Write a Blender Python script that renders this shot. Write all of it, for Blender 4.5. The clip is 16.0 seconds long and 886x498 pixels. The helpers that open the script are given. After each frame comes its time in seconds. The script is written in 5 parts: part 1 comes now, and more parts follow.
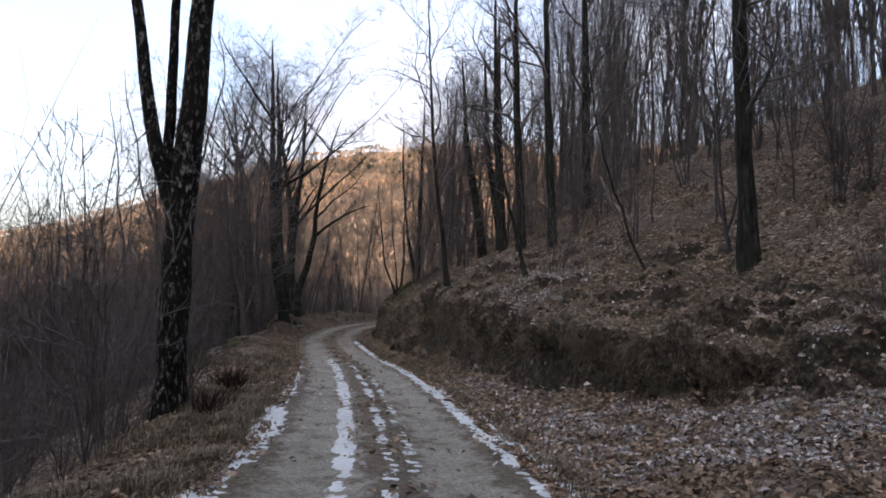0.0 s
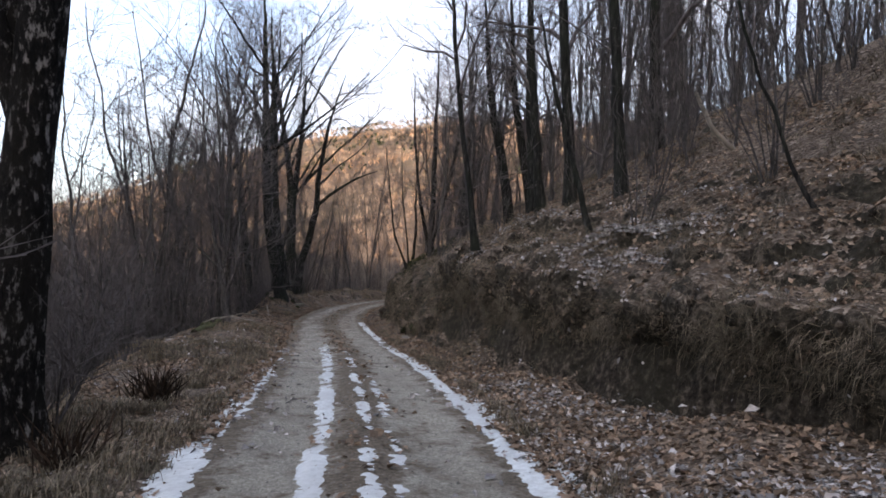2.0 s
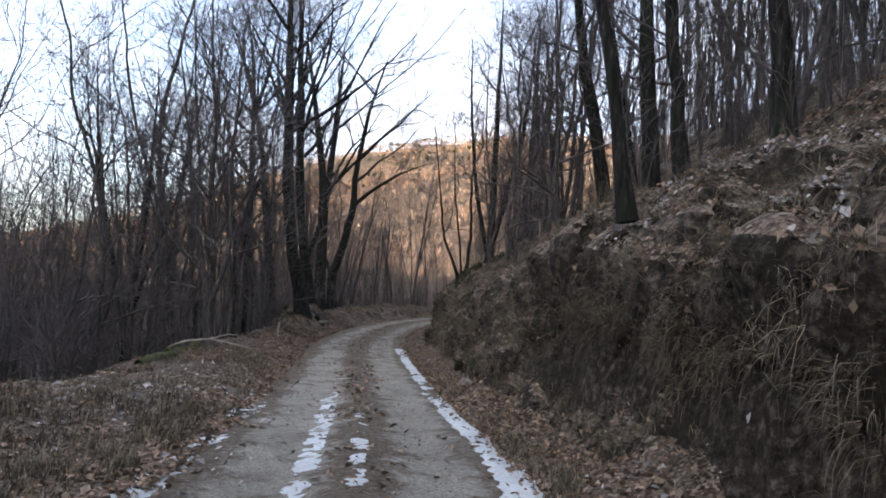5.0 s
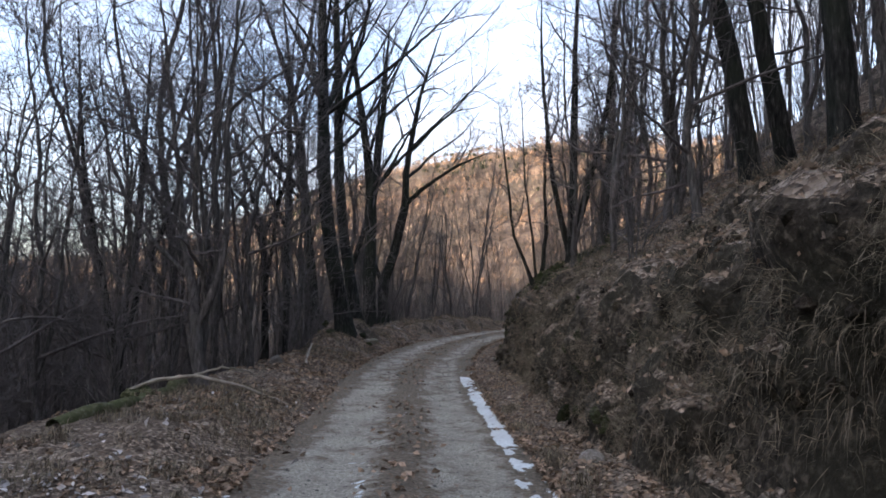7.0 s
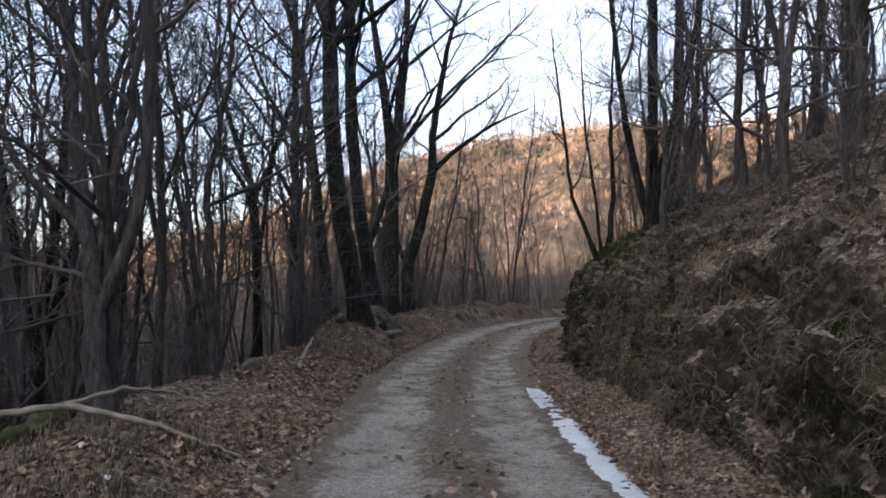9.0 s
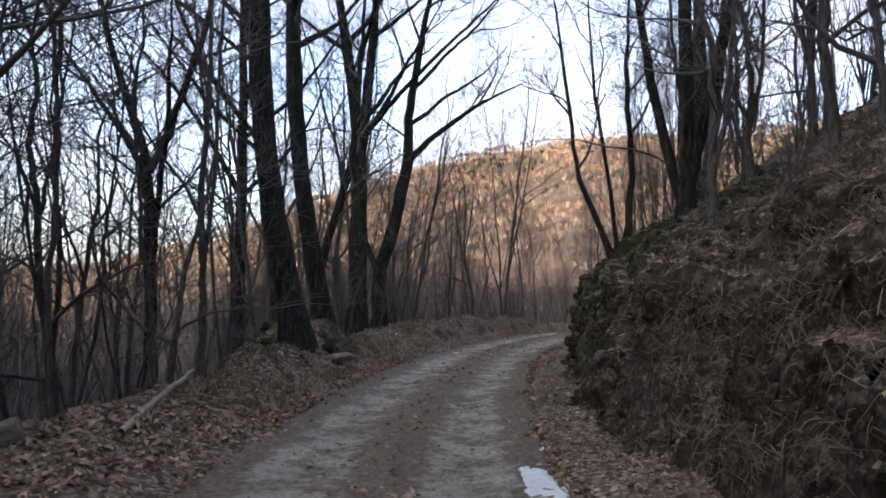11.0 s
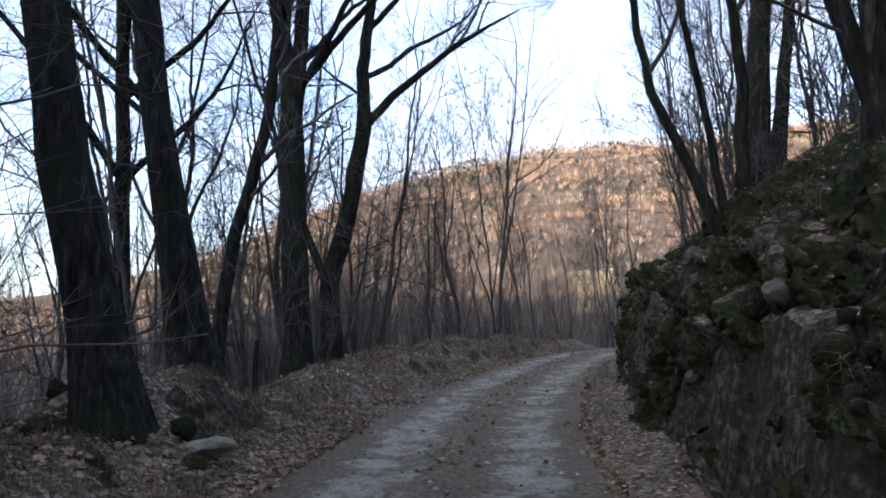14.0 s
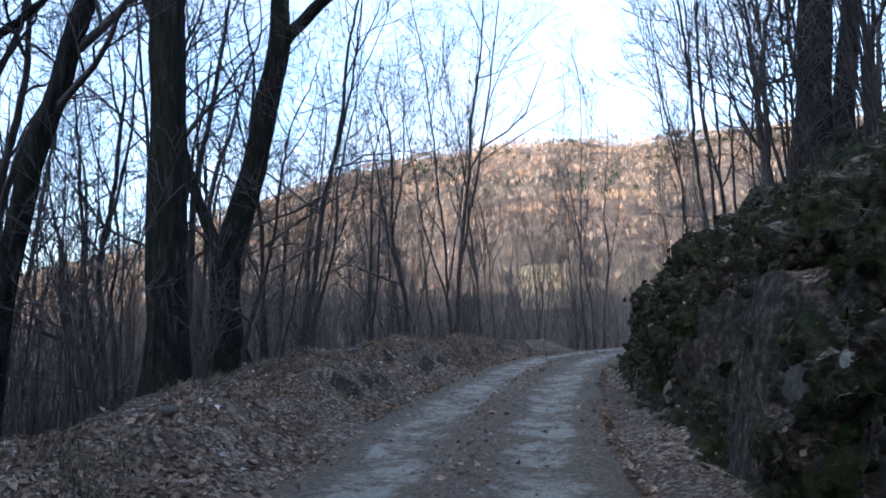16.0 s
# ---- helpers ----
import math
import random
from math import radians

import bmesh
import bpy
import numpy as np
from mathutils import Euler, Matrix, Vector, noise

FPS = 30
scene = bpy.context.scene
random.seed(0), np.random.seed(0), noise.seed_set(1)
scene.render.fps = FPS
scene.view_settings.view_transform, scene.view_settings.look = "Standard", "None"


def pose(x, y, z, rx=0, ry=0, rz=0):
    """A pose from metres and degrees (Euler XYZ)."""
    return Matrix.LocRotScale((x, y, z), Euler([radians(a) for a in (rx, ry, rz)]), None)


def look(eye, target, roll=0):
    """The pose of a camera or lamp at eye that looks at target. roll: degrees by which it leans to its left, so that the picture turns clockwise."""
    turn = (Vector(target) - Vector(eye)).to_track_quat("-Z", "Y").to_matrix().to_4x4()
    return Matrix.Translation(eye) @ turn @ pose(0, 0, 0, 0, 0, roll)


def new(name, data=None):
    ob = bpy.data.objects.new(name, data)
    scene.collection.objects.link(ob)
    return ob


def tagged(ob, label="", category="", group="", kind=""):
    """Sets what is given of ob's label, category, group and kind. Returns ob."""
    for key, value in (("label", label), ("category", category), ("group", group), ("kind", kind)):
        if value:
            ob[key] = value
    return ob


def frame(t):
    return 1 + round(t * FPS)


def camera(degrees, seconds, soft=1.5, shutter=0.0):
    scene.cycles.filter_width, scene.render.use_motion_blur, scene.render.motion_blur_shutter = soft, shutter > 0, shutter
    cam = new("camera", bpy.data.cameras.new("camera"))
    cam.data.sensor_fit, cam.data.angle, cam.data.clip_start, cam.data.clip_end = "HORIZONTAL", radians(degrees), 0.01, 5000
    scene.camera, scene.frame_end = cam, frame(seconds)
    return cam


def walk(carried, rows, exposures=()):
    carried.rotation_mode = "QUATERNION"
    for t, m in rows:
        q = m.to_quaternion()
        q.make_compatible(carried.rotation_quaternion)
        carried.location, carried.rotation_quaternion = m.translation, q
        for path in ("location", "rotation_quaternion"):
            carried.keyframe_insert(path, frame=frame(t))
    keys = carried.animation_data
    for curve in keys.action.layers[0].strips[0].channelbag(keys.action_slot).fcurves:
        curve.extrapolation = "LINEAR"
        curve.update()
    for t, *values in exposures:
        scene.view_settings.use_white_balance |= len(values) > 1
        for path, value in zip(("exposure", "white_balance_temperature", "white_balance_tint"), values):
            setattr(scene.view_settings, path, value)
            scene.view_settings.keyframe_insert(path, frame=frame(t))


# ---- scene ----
PATH = [
    (0, 0.001, 0.000, 2.593, -0.001, 4.138, 1.213),
    (0.5, -0.087, 1.277, 2.557, 0.099, 3.634, 1.866),
    (1, -0.176, 2.506, 2.516, 0.302, 3.459, 1.757),
    (1.5, -0.248, 3.765, 2.442, 0.642, 3.012, 2.084),
    (2, -0.328, 5.109, 2.359, 0.964, 2.222, 1.089),
    (2.5, -0.474, 6.354, 2.321, 1.517, 2.724, 1.916),
    (3, -0.568, 7.683, 2.234, 2.048, 4.170, 1.991),
    (3.5, -0.743, 8.946, 2.203, 2.505, 3.477, 2.672),
    (4, -0.896, 10.109, 2.148, 3.030, 2.834, 2.857),
    (6.5, -1.776, 16.761, 2.088, 9.086, 5.220, 0.833),
    (7, -2.098, 18.043, 2.047, 10.138, 4.432, 0.641),
    (7.5, -2.432, 19.354, 1.990, 10.936, 3.512, 0.249),
    (8, -2.819, 20.639, 1.908, 11.519, 3.104, 0.322),
    (8.5, -3.185, 21.938, 1.864, 11.948, 3.152, -0.167),
    (9, -3.580, 23.195, 1.795, 12.079, 3.454, 0.216),
    (11.5, -4.120, 29.144, 1.651, 11.136, 4.801, -0.507),
    (12, -4.392, 30.270, 1.642, 10.586, 4.879, -1.252),
    (12.5, -4.632, 31.430, 1.674, 10.286, 5.230, -1.175),
    (13, -4.855, 32.573, 1.661, 10.053, 5.508, -2.166),
    (13.5, -5.096, 33.773, 1.694, 9.878, 5.501, -2.860),
    (14, -5.325, 34.961, 1.707, 9.524, 6.060, -2.572),
    (14.5, -5.548, 36.316, 1.699, 8.560, 5.781, -3.065),
    (15, -5.752, 37.584, 1.699, 7.435, 5.076, -2.588),
    (15.5, -5.937, 38.775, 1.713, 6.316, 4.999, -2.294),
    (16, -6.054, 39.918, 1.724, 5.132, 5.383, -1.899),
]
cam = camera(68.23, 16.0, soft=1.75, shutter=0.0)


def seen_from(x, y, z, yaw, pitch, roll):
    a, b = radians(yaw), radians(pitch)
    return look((x, y, z), (x - math.sin(a) * math.cos(b), y + math.cos(a) * math.cos(b), z + math.sin(b)), roll)


walk(cam, [(t, seen_from(*p)) for t, *p in PATH], exposures=((0.0, 2.07, 6830, 20), (2.5, 2.42, 6780, 19), (4.0, 2.57, 6730, 18), (6.5, 2.39, 6280, 17), (9.0, 2.44, 6530, 18), (12.5, 2.37, 6280, 18), (14.0, 2.39, 5880, 15), (16.0, 2.43, 5230, 12)))

# ---- light: low sun behind the camera, kept off the lane by the ridge behind it ----
SUN_EL, SUN_AZ = 13.0, 192.0   # azimuth the sun stands at, degrees clockwise from +y
world = bpy.data.worlds.new("sky")
scene.world = world
world.use_nodes = True
wn = world.node_tree.nodes
sky = wn.new("ShaderNodeTexSky")
sky.sky_type, sky.sun_disc = "NISHITA", False
sky.sun_elevation, sky.sun_rotation = radians(SUN_EL), radians(SUN_AZ)
sky.air_density, sky.dust_density, sky.ozone_density = 1.0, 3.0, 1.5
wl = world.node_tree.links
veil_at, veil_map, veil, veil_ramp = (wn.new("ShaderNode" + k) for k in ("TexCoord", "Mapping", "TexNoise", "ValToRGB"))
veil_map.inputs["Scale"].default_value = (1.0, 1.0, 2.6)
veil.inputs["Scale"].default_value, veil.inputs["Detail"].default_value, veil.inputs["Roughness"].default_value = 2.2, 7.0, 0.55
veil_ramp.color_ramp.elements[0].position, veil_ramp.color_ramp.elements[1].position = 0.36, 0.66
grey, pale, sky_mix = wn.new("ShaderNodeRGBToBW"), wn.new("ShaderNodeMix"), wn.new("ShaderNodeMix")
pale.data_type = sky_mix.data_type = "RGBA"
pale.inputs[0].default_value, pale.inputs[7].default_value = 0.7, (1.38, 1.45, 1.6, 1)
veil_ramp.color_ramp.elements[0].color, veil_ramp.color_ramp.elements[1].color = (0.25, 0.25, 0.25, 1), (0.9, 0.9, 0.9, 1)
wl.new(veil_at.outputs["Generated"], veil_map.inputs[0])
wl.new(veil_map.outputs[0], veil.inputs["Vector"])
wl.new(veil.outputs[0], veil_ramp.inputs[0])
wl.new(sky.outputs[0], grey.inputs[0])
wl.new(grey.outputs[0], pale.inputs[6])
wl.new(veil_ramp.outputs[0], sky_mix.inputs[0])
wl.new(sky.outputs[0], sky_mix.inputs[6])
wl.new(pale.outputs[2], sky_mix.inputs[7])
wl.new(sky_mix.outputs[2], wn["Background"].inputs[0])
wn["Background"].inputs[1].default_value = 0.15
sun = new("sun", bpy.data.lights.new("sun", "SUN"))
sun.data.energy, sun.data.angle, sun.data.color = 2.0, radians(0.6), (1.0, 0.84, 0.67)
az, el = radians(SUN_AZ), radians(SUN_EL)
sd = Vector((math.sin(az) * math.cos(el), math.cos(az) * math.cos(el), math.sin(el)))
sun.matrix_world = look(sd * 200, (0, 0, 0))


# ---- materials ----
def material(name, build, rough=0.9, spec=0.15):
    m = bpy.data.materials.new(name)
    m.use_nodes = True
    nt = m.node_tree
    b = nt.nodes["Principled BSDF"]
    b.inputs["Roughness"].default_value = rough
    b.inputs["Specular IOR Level"].default_value = spec
    build(nt, b)
    return m


def tex(nt, kind, scale, detail=6.0, rough=0.6, stretch=(1, 1, 1), coords="Object"):
    co = nt.nodes.new("ShaderNodeTexCoord")
    mp = nt.nodes.new("ShaderNodeMapping")
    mp.inputs["Scale"].default_value = stretch
    nt.links.new(co.outputs[coords], mp.inputs[0])
    if kind == "noise":
        n = nt.nodes.new("ShaderNodeTexNoise")
        n.inputs["Detail"].default_value, n.inputs["Roughness"].default_value = detail, rough
    else:
        n = nt.nodes.new("ShaderNodeTexVoronoi")
    n.inputs["Scale"].default_value = scale
    nt.links.new(mp.outputs[0], n.inputs["Vector"])
    return n


def ramp(nt, socket, stops):
    r = nt.nodes.new("ShaderNodeValToRGB")
    e = r.color_ramp.elements
    while len(e) < len(stops):
        e.new(0.5)
    for i, (p, c) in enumerate(stops):
        e[i].position, e[i].color = p, (*c, 1)
    nt.links.new(socket, r.inputs[0])
    return r.outputs[0]


def mix(nt, fac, a, b, how="MIX"):
    m = nt.nodes.new("ShaderNodeMix")
    m.data_type, m.blend_type = "RGBA", how
    for v, i in ((fac, 0), (a, 6), (b, 7)):
        if isinstance(v, (int, float)):
            m.inputs[i].default_value = v
        elif isinstance(v, tuple):
            m.inputs[i].default_value = (*v, 1)
        else:
            nt.links.new(v, m.inputs[i])
    return m.outputs[2]


def bump(nt, b, socket, strength, dist):
    n = nt.nodes.new("ShaderNodeBump")
    n.inputs["Strength"].default_value, n.inputs["Distance"].default_value = strength, dist
    nt.links.new(socket, n.inputs["Height"])
    nt.links.new(n.outputs[0], b.inputs["Normal"])


def varied(name, fine, coarse, stops, tint, rough=0.9, bumps=(0.6, 0.03), stretch=(1, 1, 1), by=None, coords="Object"):
    """Fine grain through a ramp, blended with a coarse tint, and relief from the grain."""
    def build(nt, b):
        n1 = tex(nt, "noise", fine, 8, 0.7, stretch, coords)
        c = ramp(nt, n1.outputs[0], stops)
        n2 = tex(nt, "noise", coarse, 3, 0.5, (1, 1, 1), coords)
        k = ramp(nt, n2.outputs[0], [(0.42, (0, 0, 0)), (0.62, (1, 1, 1))])
        c = mix(nt, k, c, mix(nt, 0.6, c, tint))
        if by:
            src = nt.nodes.new("ShaderNodeObjectInfo" if by == "object" else "ShaderNodeNewGeometry")
            rnd = src.outputs["Random"] if by == "object" else src.outputs["Random Per Island"]
            v = ramp(nt, rnd, [(0, (0.32, 0.32, 0.32)), (0.7, (0.9, 0.88, 0.86)), (1, (1.42, 1.38, 1.34))])
            c = mix(nt, 1.0, c, v, "MULTIPLY")
        nt.links.new(c, b.inputs["Base Color"])
        bump(nt, b, n1.outputs[0], *bumps)
    return material(name, build, rough)




def litter_look(nt, b):
    """Trodden leaves: cells of many browns over dark soil, with damp and mossy stretches."""
    v = tex(nt, "voronoi", 17.0)
    v2 = tex(nt, "voronoi", 31.0, stretch=(1, 1.6, 1))
    sep = nt.nodes.new("ShaderNodeSeparateColor")
    nt.links.new(v.outputs["Color"], sep.inputs[0])
    sep2 = nt.nodes.new("ShaderNodeSeparateColor")
    nt.links.new(v2.outputs["Color"], sep2.inputs[0])
    leaf = ramp(nt, sep.outputs[0], [(0.0, (0.0207, 0.0161, 0.01265)), (0.45, (0.1127, 0.0851, 0.0644)), (0.8, (0.2415, 0.1932, 0.1495)), (1.0, (0.46, 0.4025, 0.3392))])
    leaf2 = ramp(nt, sep2.outputs[1], [(0.0, (0.01725, 0.0138, 0.0115)), (0.6, (0.1437, 0.1104, 0.0828)), (1.0, (0.414, 0.345, 0.276))])
    n1 = tex(nt, "noise", 3.0, 8, 0.7)
    c = mix(nt, ramp(nt, n1.outputs[0], [(0.4, (0, 0, 0)), (0.6, (1, 1, 1))]), leaf, leaf2)
    n2 = tex(nt, "noise", 0.6, 5, 0.6)
    c = mix(nt, ramp(nt, n2.outputs[0], [(0.45, (0, 0, 0)), (0.7, (0.75, 0.75, 0.75))]), c, (0.0667, 0.0529, 0.04025))
    nt.links.new(c, b.inputs["Base Color"])
    bump(nt, b, v.outputs["Distance"], 0.9, 0.05)


M_GROUND = material("leaf_litter_soil", litter_look, 0.92)
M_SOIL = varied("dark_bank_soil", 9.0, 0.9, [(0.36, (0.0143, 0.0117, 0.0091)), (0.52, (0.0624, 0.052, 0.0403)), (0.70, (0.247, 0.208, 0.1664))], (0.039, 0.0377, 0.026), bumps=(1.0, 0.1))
M_MOSSY = varied("mossy_soil_and_rock", 8.0, 1.6, [(0.38, (0.008, 0.008, 0.005)), (0.5, (0.032, 0.034, 0.016)), (0.7, (0.13, 0.125, 0.085))], (0.034, 0.046, 0.012), bumps=(1.0, 0.12))
M_SNOW = varied("old_snow", 14.0, 1.2, [(0.3, (0.47, 0.52, 0.53)), (0.6, (0.74, 0.80, 0.82))], (0.5, 0.53, 0.54), 0.6, bumps=(0.5, 0.02))
M_BARK = varied("dark_grey_bark", 5.0, 0.8, [(0.38, (0.009, 0.009, 0.009)), (0.56, (0.033, 0.033, 0.0315)), (0.72, (0.1125, 0.1125, 0.105))], (0.024, 0.03, 0.021), bumps=(1.0, 0.03), stretch=(3, 3, 0.5))
M_GREYBARK = varied("grey_bark", 7.0, 0.8, [(0.35, (0.0322, 0.0299, 0.0299)), (0.56, (0.1035, 0.09775, 0.09545)), (0.74, (0.2415, 0.23, 0.2242))], (0.069, 0.069, 0.06325), bumps=(1.0, 0.02), stretch=(3, 3, 0.5))
M_MOTTLED = varied("mottled_bark", 6.5, 1.5, [(0.44, (0.006, 0.006, 0.006)), (0.55, (0.018, 0.017, 0.016)), (0.585, (0.14, 0.137, 0.13)), (0.74, (0.36, 0.35, 0.34))], (0.02, 0.018, 0.015), bumps=(1.0, 0.05), stretch=(2.2, 2.2, 0.9))
for bark_ in (M_BARK, M_MOTTLED, M_GREYBARK):
    bark_.node_tree.nodes["Principled BSDF"].inputs["Specular IOR Level"].default_value = 0.08
M_TWIG = varied("grey_brown_twigs", 6.0, 0.6, [(0.35, (0.0575, 0.05175, 0.05175)), (0.65, (0.1667, 0.1541, 0.153))], (0.09775, 0.09085, 0.08855))
M_HILL = varied("leafless_hillside", 0.09, 0.012, [(0.3, (0.08, 0.056, 0.042)), (0.5, (0.16, 0.115, 0.085)), (0.7, (0.25, 0.19, 0.14))], (0.09, 0.085, 0.06), bumps=(1.0, 6.0))


def gravel_look(nt, b):
    """Grey gravel in the wheel tracks; brown earth and mulch on the crown and at the edges."""
    n1 = tex(nt, "noise", 22.0, 8, 0.8)
    c = ramp(nt, n1.outputs[0], [(0.3, (0.20, 0.192, 0.166)), (0.5, (0.39, 0.378, 0.328)), (0.72, (0.63, 0.612, 0.54))])
    pebbles = tex(nt, "voronoi", 70.0)
    grit = nt.nodes.new("ShaderNodeSeparateColor")
    nt.links.new(pebbles.outputs["Color"], grit.inputs[0])
    c = mix(nt, 1.0, c, ramp(nt, grit.outputs[0], [(0.0, (0.68, 0.68, 0.68)), (0.5, (0.98, 0.98, 0.98)), (1.0, (1.3, 1.3, 1.3))]), "MULTIPLY")
    n4 = tex(nt, "noise", 1.1, 5, 0.65)
    c = mix(nt, ramp(nt, n4.outputs[0], [(0.38, (0, 0, 0)), (0.75, (0.6, 0.6, 0.6))]), c, mix(nt, 0.7, c, (0.17, 0.155, 0.128)))
    n3 = tex(nt, "noise", 18.0, 6, 0.7)
    earth = ramp(nt, n3.outputs[0], [(0.3, (0.09, 0.075, 0.06)), (0.55, (0.205, 0.178, 0.142)), (0.75, (0.36, 0.325, 0.27))])
    at = nt.nodes.new("ShaderNodeAttribute")
    at.attribute_name = "worn"
    n2 = tex(nt, "noise", 2.2, 6, 0.7)
    k = nt.nodes.new("ShaderNodeMath")
    k.operation = "ADD"
    nt.links.new(at.outputs["Fac"], k.inputs[0])
    nt.links.new(n2.outputs[0], k.inputs[1])
    n5 = tex(nt, "noise", 11.0, 5, 0.7)
    k2 = nt.nodes.new("ShaderNodeMath")
    k2.operation = "MULTIPLY_ADD"
    nt.links.new(n5.outputs[0], k2.inputs[0])
    k2.inputs[1].default_value = 0.6
    nt.links.new(k.outputs[0], k2.inputs[2])
    f = ramp(nt, k2.outputs[0], [(0.84, (0, 0, 0)), (1.55, (1, 1, 1))])
    nt.links.new(mix(nt, f, c, earth), b.inputs["Base Color"])
    bump(nt, b, n1.outputs[0], 1.0, 0.035)


M_ROAD = material("grey_gravel", gravel_look, 0.97, 0.04)

# ---- the lie of the land ----
CENTRE = [(-40, 1.8), (-20, 0.8), (0, -0.1), (7, -0.54), (10.3, -1.0), (13.4, -1.46), (17, -2.15), (20.5, -2.8), (24, -3.6), (27, -4.25), (29.5, -4.8), (31.5, -5.25), (34.3, -5.85),
          (38.5, -6.4), (43, -6.62), (45.5, -6.6), (49, -6.4), (52, -6.0), (55, -5.5), (57.5, -4.95), (60.5, -3.9), (64, -1.6), (70, 4.6), (80, 16.0), (95, 34.0)]
ROAD_Z = [(-40, 2.6), (0, 1.04), (5, 0.81), (10, 0.62), (17, 0.5), (20.6, 0.36), (23.2, 0.25), (29, 0.11), (34, 0.14), (40, 0.17), (60, 0.2), (95, -0.3)]
BASE = [(-40, 5.0), (4, 4.6), (8, 3.7), (10, 3.0), (14, 1.7), (18, 1.0), (25, 0.9), (31, 1.0), (36, 0.75), (44, 0.75), (49, 0.7), (53, 0.45), (60, 0.35), (95, 0.3)]       # foot of the bank, from the road's edge
FACE = [(-40, 0.2), (3, 0.3), (8, 0.9), (11, 1.3), (14, 1.5), (18, 1.9), (21, 2.3), (25, 2.1), (28, 2.05), (34, 1.6), (39, 1.7), (44, 2.05), (50, 1.9), (55, 1.6), (62, 1.2), (95, 1)]
RISE = [(-40, 0.45), (10, 0.48), (20, 0.56), (26, 0.52), (36, 0.54), (43, 0.61), (54, 0.66), (66, 0.55), (95, 0.5)]
EASE = [(-40, 34), (20, 34), (34, 32), (41, 21), (46, 15), (56, 14), (95, 14)]
BERM = [(-40, -0.3), (8, -0.25), (14, -0.12), (20, 0.05), (28, 0.28), (34, 0.33), (41, 0.34), (46, 0.42), (52, 0.62), (58, 0.62), (65, 0.4), (95, 0.2)]
SHOULDER = [(-40, 1.3), (9, 1.4), (13, 1.6), (17, 2.6), (22, 3.3), (26, 2.7), (30, 2.1), (35, 1.8), (41, 1.9), (47, 2.3), (54, 3.0), (62, 2.6), (95, 2.5)]
HALF = 1.65


def lut(table):
    ys = np.array([a for a, _ in table], float)
    vs = np.array([b for _, b in table], float)
    fine = np.arange(-60, 130, 0.25)
    v = np.interp(fine, ys, vs)
    k = np.hanning(17)
    k /= k.sum()
    v = np.convolve(np.pad(v, 8, mode="edge"), k, "valid")
    return lambda y: np.interp(y, fine, v)


centre, road_z, base_of, face_of, rise_of, ease_of, berm_of, shoulder_of = (lut(t) for t in (CENTRE, ROAD_Z, BASE, FACE, RISE, EASE, BERM, SHOULDER))


def step(a):
    a = np.clip(a, 0, 1)
    return a * a * (3 - 2 * a)


_rs = np.random.RandomState(5)
_LAT = _rs.rand(256, 256)


def wave(x, y, cell):
    """Smooth value noise, 0 to 1."""
    u, v = np.asarray(x) / cell, np.asarray(y) / cell
    i, j = np.floor(u).astype(int), np.floor(v).astype(int)
    a, b = step(u - i), step(v - j)
    g = lambda p, q: _LAT[p % 256, q % 256]
    return (g(i, j) * (1 - a) + g(i + 1, j) * a) * (1 - b) + (g(i, j + 1) * (1 - a) + g(i + 1, j + 1) * a) * b


def land(x, y):
    """Height of the ground at x, y (arrays or numbers)."""
    x, y = np.asarray(x, float), np.asarray(y, float)
    u, zr = x - centre(y), road_z(y)
    h = zr + 0 * x
    # right: apron, bank face, slope
    d = np.maximum(u - HALF, 0)
    b, f = base_of(y), face_of(y)
    uneven = (wave(x, y, 1.3) - 0.5) * 0.55 + (wave(x + 9, y, 0.5) - 0.5) * 0.34 + (wave(x + 4, y + 7, 0.21) - 0.5) * 0.14
    bb = b * (1 + 0 * d)
    fw = 0.75 - 0.15 * step((y - 16) / 8) + 0.3 * (wave(x, y, 2.2) - 0.5)
    apron = 0.10 * np.minimum(d, bb) + 0.03 * np.minimum(d, bb) ** 2
    s = rise_of(y)
    past = np.maximum(d - bb - fw, 0)
    e = ease_of(y)
    up = s * e * (1 - np.exp(-past / e)) + 0.11 * past
    up = up + (1.35 * step((past - 8.0) / 5) - 0.42 * np.clip(past - 11.5, 0, 16)) * step((y - 28) / 9) * step((58 - y) / 10) - 0.2 * np.clip(past - 9, 0, 16) * step((27 - y) / 8)
    far = np.clip(past / 20, 0, 1)
    h = h + apron + f * step((d - bb + uneven * 0.6) / fw) + up + uneven * 0.5 * np.clip(d / 0.8, 0, 1) * (1 - 0.5 * far)
    # left: shoulder or berm, then the fall to the valley
    l = np.maximum(-HALF - u, 0)
    w = shoulder_of(y)
    h = h + berm_of(y) * step(l / 1.5) + uneven * 0.42 * np.clip(l / 0.8, 0, 1)
    lumps = (wave(x + 31, y, 0.85) - 0.5) * 0.34 + (wave(x + 13, y + 3, 0.4) - 0.5) * 0.22
    h = h + lumps * step((l - 0.2) / 0.8) * step((y - 34) / 6) * step((66 - y) / 4)
    fall = np.maximum(l - w, 0)
    h = h + 0.62 * np.exp(-((x + 10.1) / 1.0) ** 2 - ((y - 41.9) / 1.6) ** 2)
    h = h - 30 * (1 - np.exp(-fall * 0.62 / 30)) * step(fall / 1.5)
    # beyond the bend the land drops away
    ahead = np.maximum(y - 63 - 0.15 * np.abs(x), 0)
    h = h - 24 * (1 - np.exp(-ahead * 0.3 / 24)) * (1 - step((u - 4) / 14) * 0.5)
    return h


